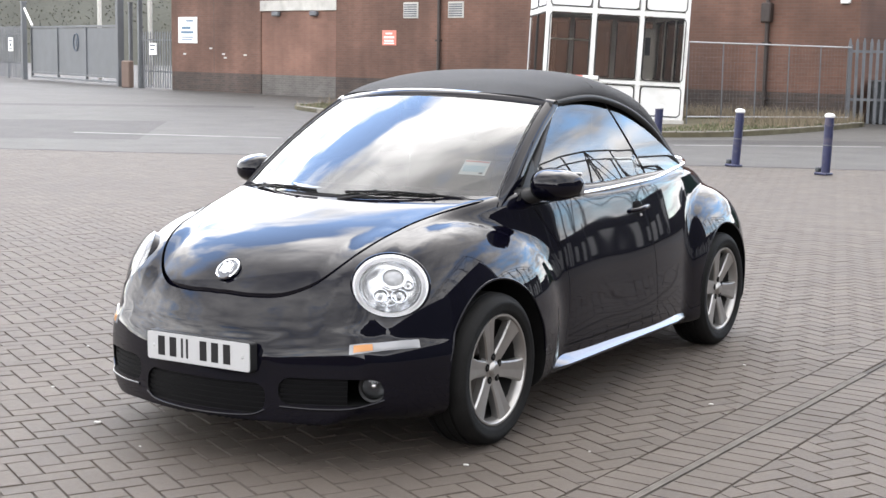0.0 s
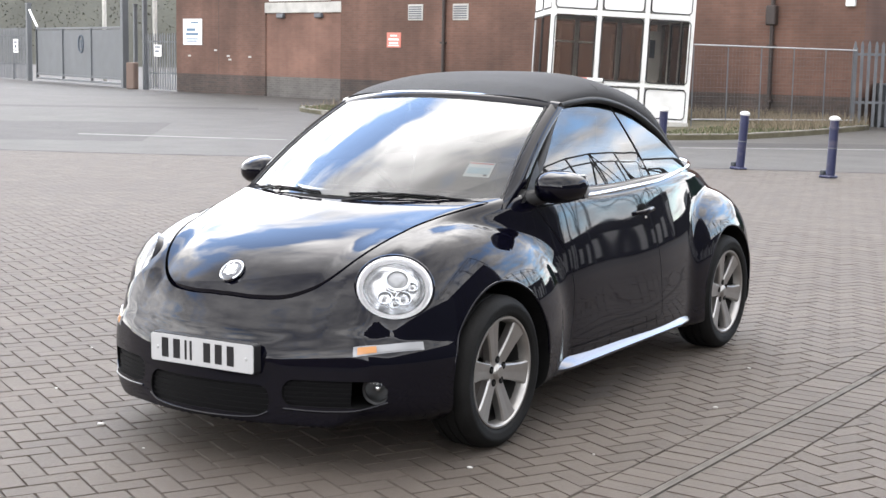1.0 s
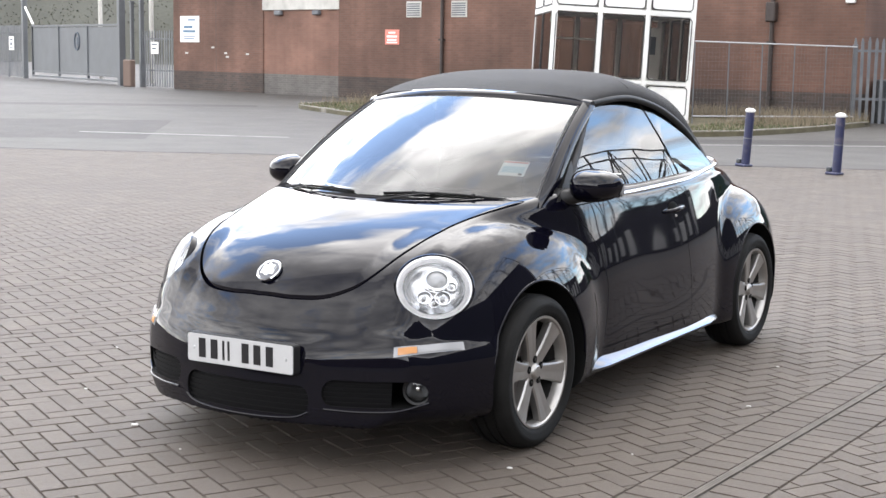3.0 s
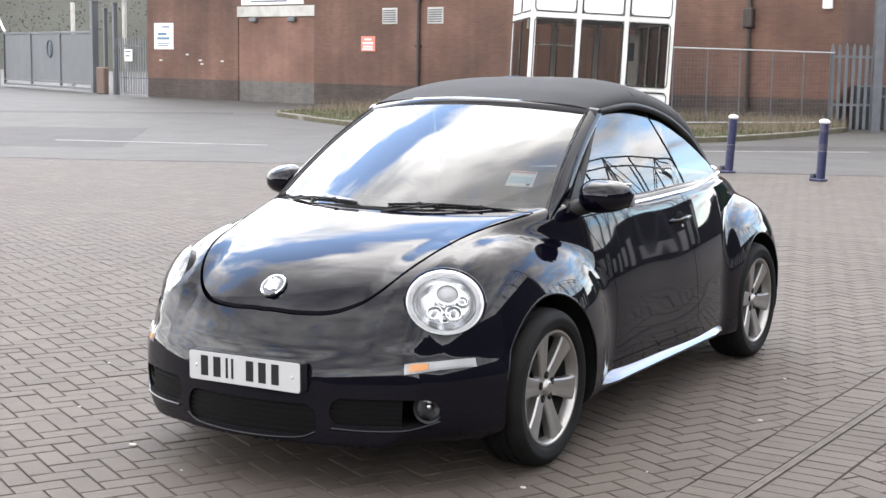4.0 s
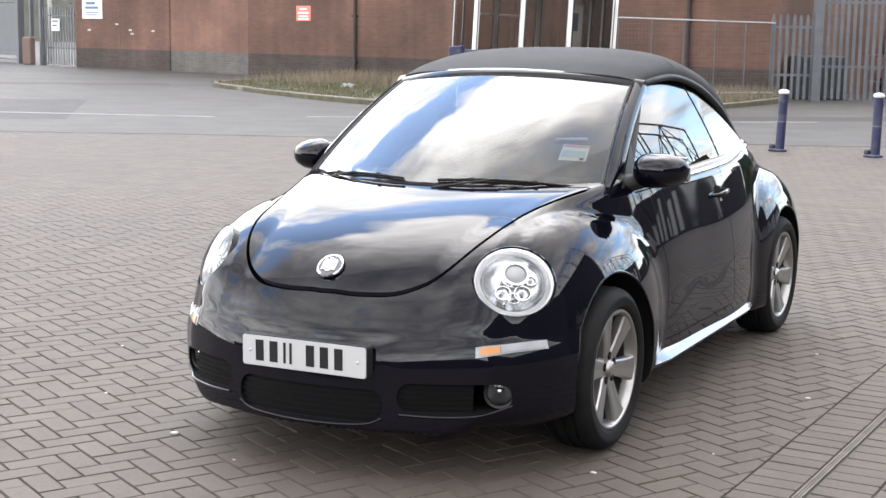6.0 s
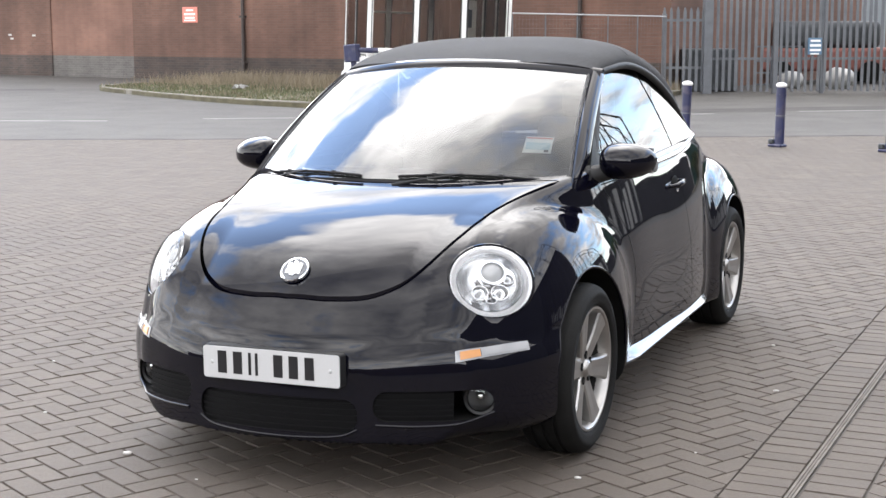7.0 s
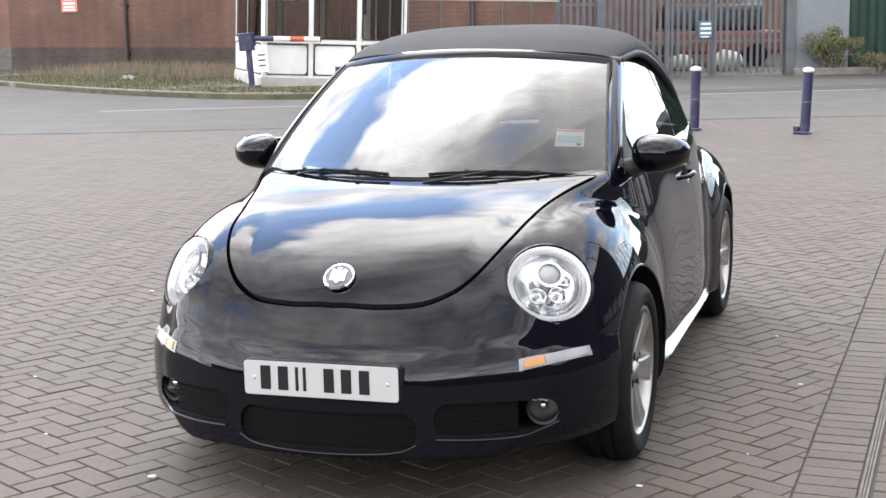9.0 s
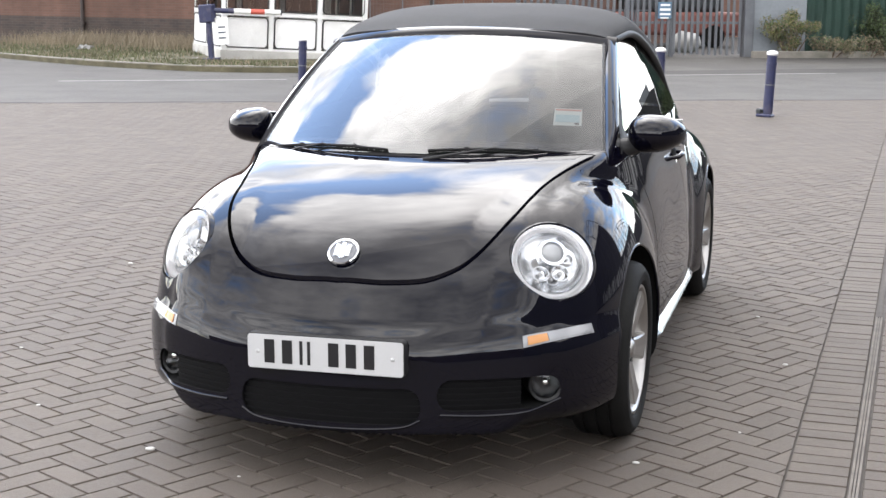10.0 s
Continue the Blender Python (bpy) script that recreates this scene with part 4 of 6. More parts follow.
def build_wire_fence():
    t = thing("wire_fence", "old wire mesh fence on thin steel posts", "fence")
    a, b = Vector((-8.85, 24.85, 0)), Vector((-6.55, 29.1, 0))
    for k in range(6):
        p = a.lerp(b, k / 5)
        part("post", rod(bmesh.new(), (p.x, p.y, 0.05), (p.x, p.y, 1.85), 0.015, seg=8), "steel_grey", t)
    for z in (0.2, 1.83):
        part("rail", rod(bmesh.new(), (a.x, a.y, z + 0.05), (b.x, b.y, z), 0.016, seg=8), "truss", t)
    bm = bmesh.new()
    n = (b - a).length
    for s in np.arange(0, n, 0.1):
        p = a.lerp(b, s / n)
        rod(bm, (p.x, p.y, 0.22), (p.x, p.y, 1.82), 0.0013, seg=3, caps=False)
    for z in np.arange(0.25, 1.82, 0.1):
        rod(bm, (a.x, a.y, z), (b.x, b.y, z), 0.0013, seg=3, caps=False)
    tagged(part("mesh", bm, "steel_grey", t), kind="stuff")


def leafy(name, center, size, count, leaf, mats, label, seed, dense=1.0):
    """A bush: forked stems and many small leaves in uneven clumps."""
    r = random.Random(seed)
    t = thing(name, label, "bush", pose(*center))
    bm = bmesh.new()
    clumps = []
    for k in range(int(14 * dense)):
        p = Vector((r.gauss(0, size[0] * 0.4), r.gauss(0, size[1] * 0.4), r.uniform(0.25, 1.0) * size[2]))
        clumps.append((p, r.uniform(0.35, 0.75) * min(size)))
        tube(bm, [(0.15 * p.x, 0.15 * p.y, -0.05), (p.x * 0.6, p.y * 0.6, p.z * 0.55), p], [0.02, 0.012, 0.004], 5)
    part("stems", bm, "bark", t)
    for mt in mats:
        V, F = [], []
        for k in range(count // len(mats)):
            c, rad = r.choice(clumps)
            d = Vector((r.gauss(0, 1), r.gauss(0, 1), r.gauss(0, 1))).normalized() * rad * r.random() ** 0.6
            p = c + d
            p.z = max(p.z, r.uniform(0.0, 0.06))
            a = Vector((r.gauss(0, 1), r.gauss(0, 1), r.gauss(0, 1))).normalized() * leaf * r.uniform(0.6, 1.3)
            b = a.cross(Vector((r.gauss(0, 1), r.gauss(0, 1), r.gauss(0, 1)))).normalized() * leaf * 0.4
            i = len(V)
            V += [p - a, p + b, p + a, p - b]
            F.append((i, i + 1, i + 2, i + 3))
        me = bpy.data.meshes.new("foliage")
        me.from_pydata([tuple(v) for v in V], [], F)
        me.materials.append(M[mt])
        f = new("foliage", me); f.parent = t
        tagged(f, kind="stuff")
    return t


def build_right_side():
    palisade("palisade_fence", (-6.6, 29.2), (-5.75, 29.63), 2.05, 0.155, "grey steel palisade fence by the wall's corner")
    palisade("palisade_gate", (-5.6, 29.72), (-1.55, 31.8), 2.75, 0.155, "tall closed grey palisade gate")
    for x, y, w, h in ((-5.68, 29.67, 0.22, 3.1), (-4.2, 30.45, 0.12, 2.9), (-1.42, 31.85, 0.24, 3.1)):
        p = thing("gate_post", "tall grey square steel gate post", "post", pose(x, y, 0, 0, 0, 27), group="yard gate posts")
        part("shaft", newbox(-w / 2, w / 2, -w / 2, w / 2, -0.1, h, bevel=0.01), "steel_grey", p)
        part("cap", newbox(-w / 2 - 0.015, w / 2 + 0.015, -w / 2 - 0.015, w / 2 + 0.015, h, h + 0.03), "steel_grey", p)
    d = thing("dark_skip", "dark steel container behind the fence", "container", pose(-6.0, 30.6, 0, 0, 0, 27))
    part("body", newbox(-0.4, 0.9, 0, 1.2, 0, 1.05, bevel=0.03), "dark_steel", d)
    s = thing("gate_notice", "small blue and white notice on the gate", "sign", pose(-3.5, 30.76, 0, 0, 0, 27))
    part("panel", newbox(0, 0.34, -0.05, -0.03, 0.92, 1.32, bevel=0.005), "sign_blue", s)
    bars(s, "white", 0.03, 0.33, -0.051, ((1.25, 0.05, 0.8, 0.1), (1.14, 0.06, 0.9, 0.05), (1.03, 0.05, 0.9, 0.05), (0.94, 0.03, 0.7, 0.1)))
    m, ln = frame_between((-1.3, 31.9), (-0.05, 32.58))
    w = thing("sheet_hoarding", "plain grey sheet-metal hoarding", "hoarding", m)
    part("sheet", newbox(0, ln, 0, 0.04, 0.0, 4.5), "grey_sheet", w)
    m, ln = frame_between((-0.05, 32.58), (5.6, 35.56))
    w = thing("green_hoarding", "dark green corrugated sheet hoarding", "hoarding", m)
    rows = []
    for k in range(int(ln / 0.05)):
        rows.append([(k * 0.05, 0.02 * math.sin(k * 1.3), 0.0), (k * 0.05, 0.02 * math.sin(k * 1.3), 4.5)])
    bm = sheet(bmesh.new(), rows)
    bmesh.ops.solidify(bm, geom=bm.faces[:], thickness=0.01)
    part("sheet", bm, "green_sheet", w)
    # dark boards added out of view to keep low sky off the door
    m, ln = frame_between((5.65, 35.6), (13.0, 39.3))
    w = thing("low_fence", "unseen low dark board fence added for the door's reflection", "fence", m)
    for k in range(int(ln / 0.6)):
        part("board", newbox(k * 0.6, k * 0.6 + 0.59, 0, 0.05, 0, 2.3), "far_dark", w)
    m, ln = frame_between((-1.2, 31.2), (6.5, 35.3))
    k = thing("verge_kerb", "low concrete kerb below the hoarding", "kerb", m, kind="structure")
    part("edge", newbox(0, ln, 0, 0.14, -0.05, 0.16, bevel=0.015), "kerb", k)
    leafy("shrub", (-0.35, 31.95, 0.02), (0.75, 0.4, 1.0), 5200, 0.032, ("leaf_yellow", "leaf", "dry"), "yellow-green shrub against the hoarding", 3)
    leafy("shrub", (1.9, 33.05, 0.02), (1.0, 0.5, 1.15), 9000, 0.034, ("leaf", "leaf_dark"), "dense dark green bramble against the green hoarding", 4, 1.6)
    leafy("shrub", (3.3, 33.75, 0.02), (1.3, 0.6, 1.5), 11000, 0.036, ("leaf", "leaf_dark"), "dense dark green bramble against the green hoarding", 5, 1.8)
    for x, y, k in ((0.6, 32.25, 6), (1.5, 32.7, 7), (2.6, 33.2, 8)):
        leafy("weeds", (x, y, 0.0), (0.75, 0.3, 0.45), 3000, 0.026, ("leaf", "dry", "dry"), "low brown and green weeds along the kerb", k, 1.3)
    # the yard behind the palisade
    v = thing("red_van", "red van standing in the yard behind the gate", "van", pose(-5.0, 37.5, 0, 0, 0, 20))
    bm = newbox(-1.2, 2.8, -0.9, 0.9, 0.35, 1.0, bevel=0.12, segs=3)
    part("body", bm, "dull_red", v, smooth=40)
    part("cab", newbox(-0.6, 2.3, -0.8, 0.8, 1.0, 1.75, bevel=0.2, segs=3), "dark_steel", v, smooth=40)
    for x in (-0.5, 2.0):
        for y in (-0.86, 0.86):
            part("wheel", rod(bmesh.new(), (x, y - 0.08, 0.32), (x, y + 0.08, 0.32), 0.32, seg=20), "rubber", v, smooth=40)
    for x, y, s in ((-4.4, 33.7, 0.30), (-3.2, 34.0, 0.36)):
        b = thing("rubble_sack", "bulging white sack on the yard floor", "sack", pose(x, y, 0))
        bm = bmesh.new()
        bmesh.ops.create_icosphere(bm, subdivisions=3, radius=s, matrix=Matrix.Diagonal((1.2, 0.8, 0.8, 1)) @ Matrix.Translation((0, 0, s * 0.85)))
        for vv in bm.verts:
            vv.co *= 1 + 0.12 * noise.noise(vv.co * 4)
        part("sack", bm, "sack", b, smooth=60)
    p = thing("stillage", "grey steel mesh cage pallet behind the gate", "pallet cage", pose(-5.2, 33.2, 0, 0, 0, 27))
    for x in (0, 0.4, 0.8, 1.2):
        part("bar", newbox(x - 0.02, x + 0.02, 0, 0.04, 0, 1.1), "steel_grey", p)
    for z in (0.1, 0.4, 0.7, 1.08):
        part("bar", newbox(0, 1.2, 0.04, 0.07, z - 0.02, z + 0.02), "steel_grey", p)
    m, ln = frame_between((-14, 43), (6, 53))
    w = thing("yard_shed", "long low grey-brown shed at the back of the yard", "shed", m)
    part("wall", newbox(0, ln, 0, 8, 0, 5.5), "brick_pale", w)
    part("roof", newbox(-0.2, ln + 0.2, -0.3, 8.3, 5.5, 5.8), "grey_sheet", w)
    for k in range(5):
        part("shutter", newbox(2 + 6 * k, 5.5 + 6 * k, -0.06, 0, 0, 3.6), "grey_sheet", w)


def build_distance():
    """A wooded bank beyond the gate, and the stand that closes the yard on the other side."""
    bm = bmesh.new()
    rows = []
    for i in range(60):
        a = i / 59
        x, y = -150 + 158 * a, 75 + 40 * a
        top = 15 + 5 * noise.noise((a * 9, 0, 0)) + 2 * noise.noise((a * 40, 1, 0))
        rows.append([(x, y, -0.5), (x - 3, y + 14, top * 0.55), (x - 6, y + 30, top), (x - 8, y + 60, top)])
    sheet(bm, rows)
    tagged(part("wooded_bank", bm, "hill", smooth=80), "distant brown-green wooded bank beyond the gate", "bank", kind="structure")
    V, F = [], []
    r = random.Random(8)
    for k in range(16000):
        a = r.random()
        s = r.random()
        x, y = -150 + 158 * a - 6 * s, 75 + 40 * a + 30 * s
        top = (15 + 5 * noise.noise((a * 9, 0, 0))) * (0.1 + 0.9 * s)
        p = Vector((x, y, top + r.uniform(-0.3, 1.6)))
        u = Vector((r.gauss(0, 1), r.gauss(0, 1), r.gauss(0, 1))).normalized() * r.uniform(0.06, 0.15)
        v = u.orthogonal().normalized() * r.uniform(0.04, 0.10)
        i = len(V)
        V += [p - u, p + v, p + u, p - v]
        F.append((i, i + 1, i + 2, i + 3))
    me = bpy.data.meshes.new("woods")
    me.from_pydata([tuple(v) for v in V], [], F)
    me.materials.append(M["leaf_far"])
    tagged(new("woods", me), "far scrub and trees on the bank", "woods", kind="stuff")


def build_unseen_walls():
    # added out of view, to put a dark skyline into the bumper's reflection
    w = thing("wall_south", "unseen dark brick wall added for the bumper's reflection", "wall", pose(0, -30, 0), kind="structure")
    part("brickwork", newbox(-60, 60, -0.4, 0, -0.1, 6.0), "brick_dark", w)
    part("coping", newbox(-60, 60, -0.46, 0.06, 6.0, 6.12, bevel=0.02), "concrete", w)
    # dark wall added out of view, so the front wing mirrors less sky
    w = thing("wall_east", "unseen dark wall added to darken the front wing's reflection", "wall", pose(30, 0, 0), kind="structure")
    part("cladding", newbox(0, 0.4, -30, 13, -0.1, 13.0), "far_dark", w)


build_unseen_walls()
build_wall()
build_wall_things()
build_gate()
build_booth()
build_bollards()
build_barrier()
build_wire_fence()
build_right_side()
build_distance()

# ---- the stand that closes the yard, seen only mirrored in the car's side ----
def build_stand():
    t = thing("grandstand", "dark steel-framed grandstand with pale columns across the yard", "grandstand", pose(11.5, 38, 0, 0, 0, -120))
    L = 66
    part("low_wall", newbox(-12, -3.0, 0, 13, 0, 4.8), "far_dark", t)
    part("wall", newbox(-12, -3.0, 13, L, 0, 21.0), "far_dark", t)
    part("fascia", newbox(-12, -2.6, 13, L, 21.0, 22.0, bevel=0.05), "far_dark", t)
    for k in range(20):
        y = 1 + 3.2 * k
        top = 21.4 if y > 13 else 5.0
        part("column", rod(bmesh.new(), (-0.6, y, 0), (-2.8, y, top), 0.12, 0.10, seg=10), "truss_dark", t, smooth=40)
    for k in range(26):
        y = 0.3 + 1.25 * k
        part("wall_panel", newbox(-3.0, -2.9, y, y + 0.45 + 0.2 * (k % 3), 0.3 + 0.25 * (k % 2), 3.9 - 0.4 * (k % 4)), "far_cladding", t)
    # lattice over the low wing
    bm = bmesh.new()
    for x in (-4.0, -8.0):
        top = [(x, 0.4 + 2.1 * q, 5.0 + 6.5 * math.sin(math.pi * (0.12 + 0.5 * q / 6))) for q in range(7)]
        foot = [(x, y, 4.8) for _, y, _ in top]
        for a, b in list(zip(top, top[1:])) + list(zip(top, foot)):
            rod(bm, a, b, 0.085, seg=6)
        for q in range(6):
            rod(bm, *((top[q], foot[q + 1]) if q % 2 else (foot[q], top[q + 1])), 0.05, seg=6)
    part("lattice", bm, "truss_dark", t)
    for k in range(2, 7):
        y = (0.5, 6.5, 12.5, 22, 31.5, 41, 50.5, 60)[k]
        step, base = (6.0, 5.0) if k < 2 else (9.5, 21.5)
        bm = bmesh.new()
        arc = [(-9.0 + 2.6 * q, y, base + (28 - base) * math.sin(math.pi * (0.06 + 0.70 * q / 6))) for q in range(7)]
        low = [(x, yy, z - 2.2) for x, yy, z in arc[1:]]
        for a, b in list(zip(arc, arc[1:])) + list(zip(low, low[1:])):
            rod(bm, a, b, 0.10, seg=6)
        for a, b in list(zip(arc[1:], low)) + list(zip(arc[1:], low[1:])):
            rod(bm, a, b, 0.055, seg=6)
        rod(bm, (-2.8, y, base), arc[3], 0.12, seg=6)
        if k < 6:
            for q in (0, 2, 4, 6):
                rod(bm, arc[q], (arc[q][0], y + step, arc[q][2]), 0.09, seg=6)
            for q in (0, 2, 4):
                rod(bm, arc[q], (arc[q + 2][0], y + step, arc[q + 2][2]), 0.055, seg=6)
                rod(bm, arc[q + 2], (arc[q][0], y + step, arc[q][2]), 0.055, seg=6)
        part("truss", bm, "truss_dark", t)


build_stand()
# ---- the car: nose towards -y, front axle above y = 0 ----
def spline(xs, ys):
    xs, ys = np.array(xs, float), np.array(ys, float)
    d = np.diff(ys) / np.diff(xs)
    m = np.concatenate([[d[0]], (d[:-1] + d[1:]) / 2, [d[-1]]])
    flat = np.concatenate([[False], d[:-1] * d[1:] <= 0, [False]])
    m[flat] = 0

    def f(x):
        k = np.clip(np.searchsorted(xs, x) - 1, 0, len(xs) - 2)
        h = xs[k + 1] - xs[k]
        t = np.clip((x - xs[k]) / h, 0, 1)
        return ((2 * t**3 - 3 * t**2 + 1) * ys[k] + (t**3 - 2 * t**2 + t) * h * m[k]
                + (-2 * t**3 + 3 * t**2) * ys[k + 1] + (t**3 - t**2) * h * m[k + 1])
    return f


HOOD = spline([-0.90, -0.84, -0.80, -0.77, -0.72, -0.65, -0.55, -0.4, -0.2, 0.0, 0.2, 0.4, 1.2, 2.2, 2.45, 2.65, 2.85, 3.02, 3.15, 3.23, 3.3],
              [-0.60, 0.30, 0.50, 0.565, 0.645, 0.72, 0.795, 0.865, 0.925, 0.968, 0.995, 1.0, 0.985, 1.0, 0.99, 0.965, 0.90, 0.80, 0.66, 0.40, -0.6])
HALF = spline([-0.9, -0.5, -0.2, 0.0, 0.25, 0.6, 1.2, 1.7, 2.1, 2.4, 2.7, 3.0, 3.25],
              [0.54, 0.605, 0.645, 0.695, 0.782, 0.825, 0.83, 0.825, 0.795, 0.745, 0.66, 0.50, 0.30])
TUMBLE = spline([0.1, 0.25, 0.5, 0.7, 0.85, 0.95, 1.02, 1.1], [-0.06, -0.012, -0.006, -0.024, -0.055, -0.080, -0.105, -0.14])
WHEEL_R, AXLE_Z, BASE = 0.311, 0.309, 2.51


def smin(a, b, k):
    h = np.clip(0.5 + 0.5 * (b - a) / k, 0, 1)
    return b * (1 - h) + a * h - k * h * (1 - h)


def smax(a, b, k):
    return -smin(-a, -b, k)


def egg(x, y, z, c, r, n):
    s = (np.abs(x - c[0]) / r[0]) ** n + (np.abs(y - c[1]) / r[1]) ** n + (np.abs(z - c[2]) / r[2]) ** n
    return ((s + 1e-9) ** (1 / n) - 1) * min(r)


def body_field(p):
    """Below 0 inside the bodywork."""
    x, y, z = np.abs(p[:, 0]), p[:, 1], p[:, 2]
    # hood, cabin tub and boot
    t = np.clip((y - 0.6) / 1.2, 0, 1)
    t = t * t * (3 - 2 * t)
    ye = y - 0.45 * x * x * (1 - t) + 0.40 * x * x * t
    top = (z - HOOD(ye)) * 0.8
    side = x - HALF(y) - TUMBLE(z)
    tub = smax(smax(top, side, 0.05), 0.17 - z, 0.03)
    # front and rear bumpers
    s = (x / 0.878) ** 2.4 + (np.abs(y) / 0.818) ** 2.4
    fb = ((s ** (5 / 2.4) + (np.abs(z - 0.345) / 0.185) ** 5 + 1e-9) ** 0.2 - 1) * 0.5
    s = (x / 0.825) ** 2.2 + (np.abs(y - BASE) / 0.76) ** 2.2
    rb = ((s ** (5 / 2.2) + (np.abs(z - 0.37) / 0.20) ** 5 + 1e-9) ** 0.2 - 1) * 0.5
    # wings
    ff = egg(x, y, z, (0.54, 0.117, 0.392), (0.344, 0.728, 0.520), 2.34)
    rf = egg(x, y, z, (0.545, 2.45, 0.37), (0.308, 0.61, 0.515), 2.6)
    d = smin(fb, ff, 0.05)
    d = smin(d, smin(rb, rf, 0.05), 0.01)
    k = 0.022 + 0.09 * np.clip((-0.25 - y) / 0.35, 0, 1) * np.clip((x - 0.28) / 0.2, 0, 1)
    return smax(smin(d, tub, k), 0.165 - z, 0.07)


def body_normals(p):
    e = 0.002
    g = np.stack([body_field(p + e * np.eye(3)[k]) - body_field(p - e * np.eye(3)[k]) for k in range(3)], 1)
    return g / np.maximum(np.linalg.norm(g, axis=1, keepdims=True), 1e-9)


def strike(o, d, far=1.7, near=0.0, steps=70):
    """First points of the bodywork met from outside, along -d towards o."""
    ts = np.linspace(far, near, steps)
    hi = np.full(len(o), near)
    lo = np.full(len(o), far)
    done = np.zeros(len(o), bool)
    prev = np.full(len(o), far)
    for t in ts:
        ins = (body_field(o + d * t) < 0) & ~done
        hi[ins], lo[ins] = t, prev[ins]
        done |= ins
        prev[:] = t
    for _ in range(26):
        m = (lo + hi) / 2
        ins = body_field(o + d * m[:, None]) < 0
        hi, lo = np.where(ins, m, hi), np.where(ins, lo, m)
    return o + d * ((lo + hi) / 2)[:, None]


def body_grid(nth=240, cap=64, mid=130):
    y0, y1, zc = -0.30, 2.80, 0.42
    th = np.arange(nth) / nth * 2 * np.pi
    radial = np.stack([np.sin(th), 0 * th, np.cos(th)], 1)
    O, D = [], []
    for a in np.linspace(math.pi / 2, 0, cap, endpoint=False):
        O.append(np.tile([0, y0, zc], (nth, 1))); D.append(radial * math.cos(a) + np.array([0, -math.sin(a), 0]))
    for y in np.linspace(y0, y1, mid):
        O.append(np.tile([0, y, zc], (nth, 1))); D.append(radial)
    for a in np.linspace(0, math.pi / 2, cap + 1)[1:]:
        O.append(np.tile([0, y1, zc], (nth, 1))); D.append(radial * math.cos(a) + np.array([0, math.sin(a), 0]))
    rows = len(O)
    P = strike(np.concatenate(O), np.concatenate(D)).reshape(rows, nth, 3)
    return P


def grid_mesh(name, P, shrink=0.0):
    rows, nth = P.shape[:2]
    V = P[1:-1].reshape(-1, 3)
    if shrink:
        V = V - body_normals(V) * shrink
    first, last = P[0, 0], P[-1, 0]
    verts = [tuple(v) for v in V] + [tuple(first), tuple(last)]
    n = rows - 2
    faces = [(i * nth + k, i * nth + (k + 1) % nth, (i + 1) * nth + (k + 1) % nth, (i + 1) * nth + k) for i in range(n - 1) for k in range(nth)]
    a, b = len(verts) - 2, len(verts) - 1
    faces += [(a, (k + 1) % nth, k) for k in range(nth)]
    faces += [(b, (n - 1) * nth + k, (n - 1) * nth + (k + 1) % nth) for k in range(nth)]
    me = bpy.data.meshes.new(name)
    me.from_pydata(verts, [], faces)
    bm = bmesh.new(); bm.from_mesh(me)
    bmesh.ops.recalc_face_normals(bm, faces=bm.faces)
    bm.to_mesh(me); bm.free()
    return me


def cut(me, cutter, how, name):
    """The mesh me cut by, or kept within, a closed bmesh."""
    cm = bpy.data.meshes.new("cutter")
    bmesh.ops.recalc_face_normals(cutter, faces=cutter.faces)
    cutter.to_mesh(cm); cutter.free()
    a, b = new("a", me), new("b", cm)
    mod = a.modifiers.new("cut", "BOOLEAN")
    mod.operation, mod.object, mod.solver = how, b, "EXACT"
    bpy.context.view_layer.update()
    out = bpy.data.meshes.new_from_object(a.evaluated_get(bpy.context.evaluated_depsgraph_get()))
    out.name = name
    bpy.data.objects.remove(a); bpy.data.objects.remove(b); bpy.data.meshes.remove(cm)
    return out


def polish(me, mats=("paint", "well")):
    """Gives faces that lie on the bodywork its true normals and the first material, and all others the second."""
    me.materials.clear()
    for k in mats:
        me.materials.append(M[k])
    nv = len(me.vertices)
    co = np.empty(nv * 3); me.vertices.foreach_get("co", co); co = co.reshape(-1, 3)
    gn = body_normals(co)
    on = np.abs(body_field(co)) < 0.004
    nl = len(me.loops)
    vi = np.empty(nl, int); me.loops.foreach_get("vertex_index", vi)
    nf = len(me.polygons)
    fn = np.empty(nf * 3); me.polygons.foreach_get("normal", fn); fn = fn.reshape(-1, 3)
    start = np.empty(nf, int); me.polygons.foreach_get("loop_start", start)
    tot = np.empty(nf, int); me.polygons.foreach_get("loop_total", tot)
    face_of = np.repeat(np.arange(nf), tot)
    good = on[vi] & ((gn[vi] * fn[face_of]).sum(1) > 0.15)
    okf = np.minimum.reduceat(good.astype(int), start).astype(bool)
    nor = np.where(okf[face_of][:, None], gn[vi], fn[face_of])
    me.polygons.foreach_set("material_index", np.where(okf, 0, 1).astype(np.int32))
    me.polygons.foreach_set("use_smooth", np.ones(nf, bool))
    me.normals_split_custom_set([tuple(v) for v in nor])
    return me


def on_body(o, d, far=1.7):
    """Points and normals of the bodywork along rays from o along d, met from outside."""
    o, d = np.atleast_2d(np.array(o, float)), np.atleast_2d(np.array(d, float))
    d = d / np.linalg.norm(d, axis=1, keepdims=True)
    p = strike(o, d, far)
    return p, body_normals(p)


def mirrored(pts):
    return [(-x, *r) for x, *r in pts]


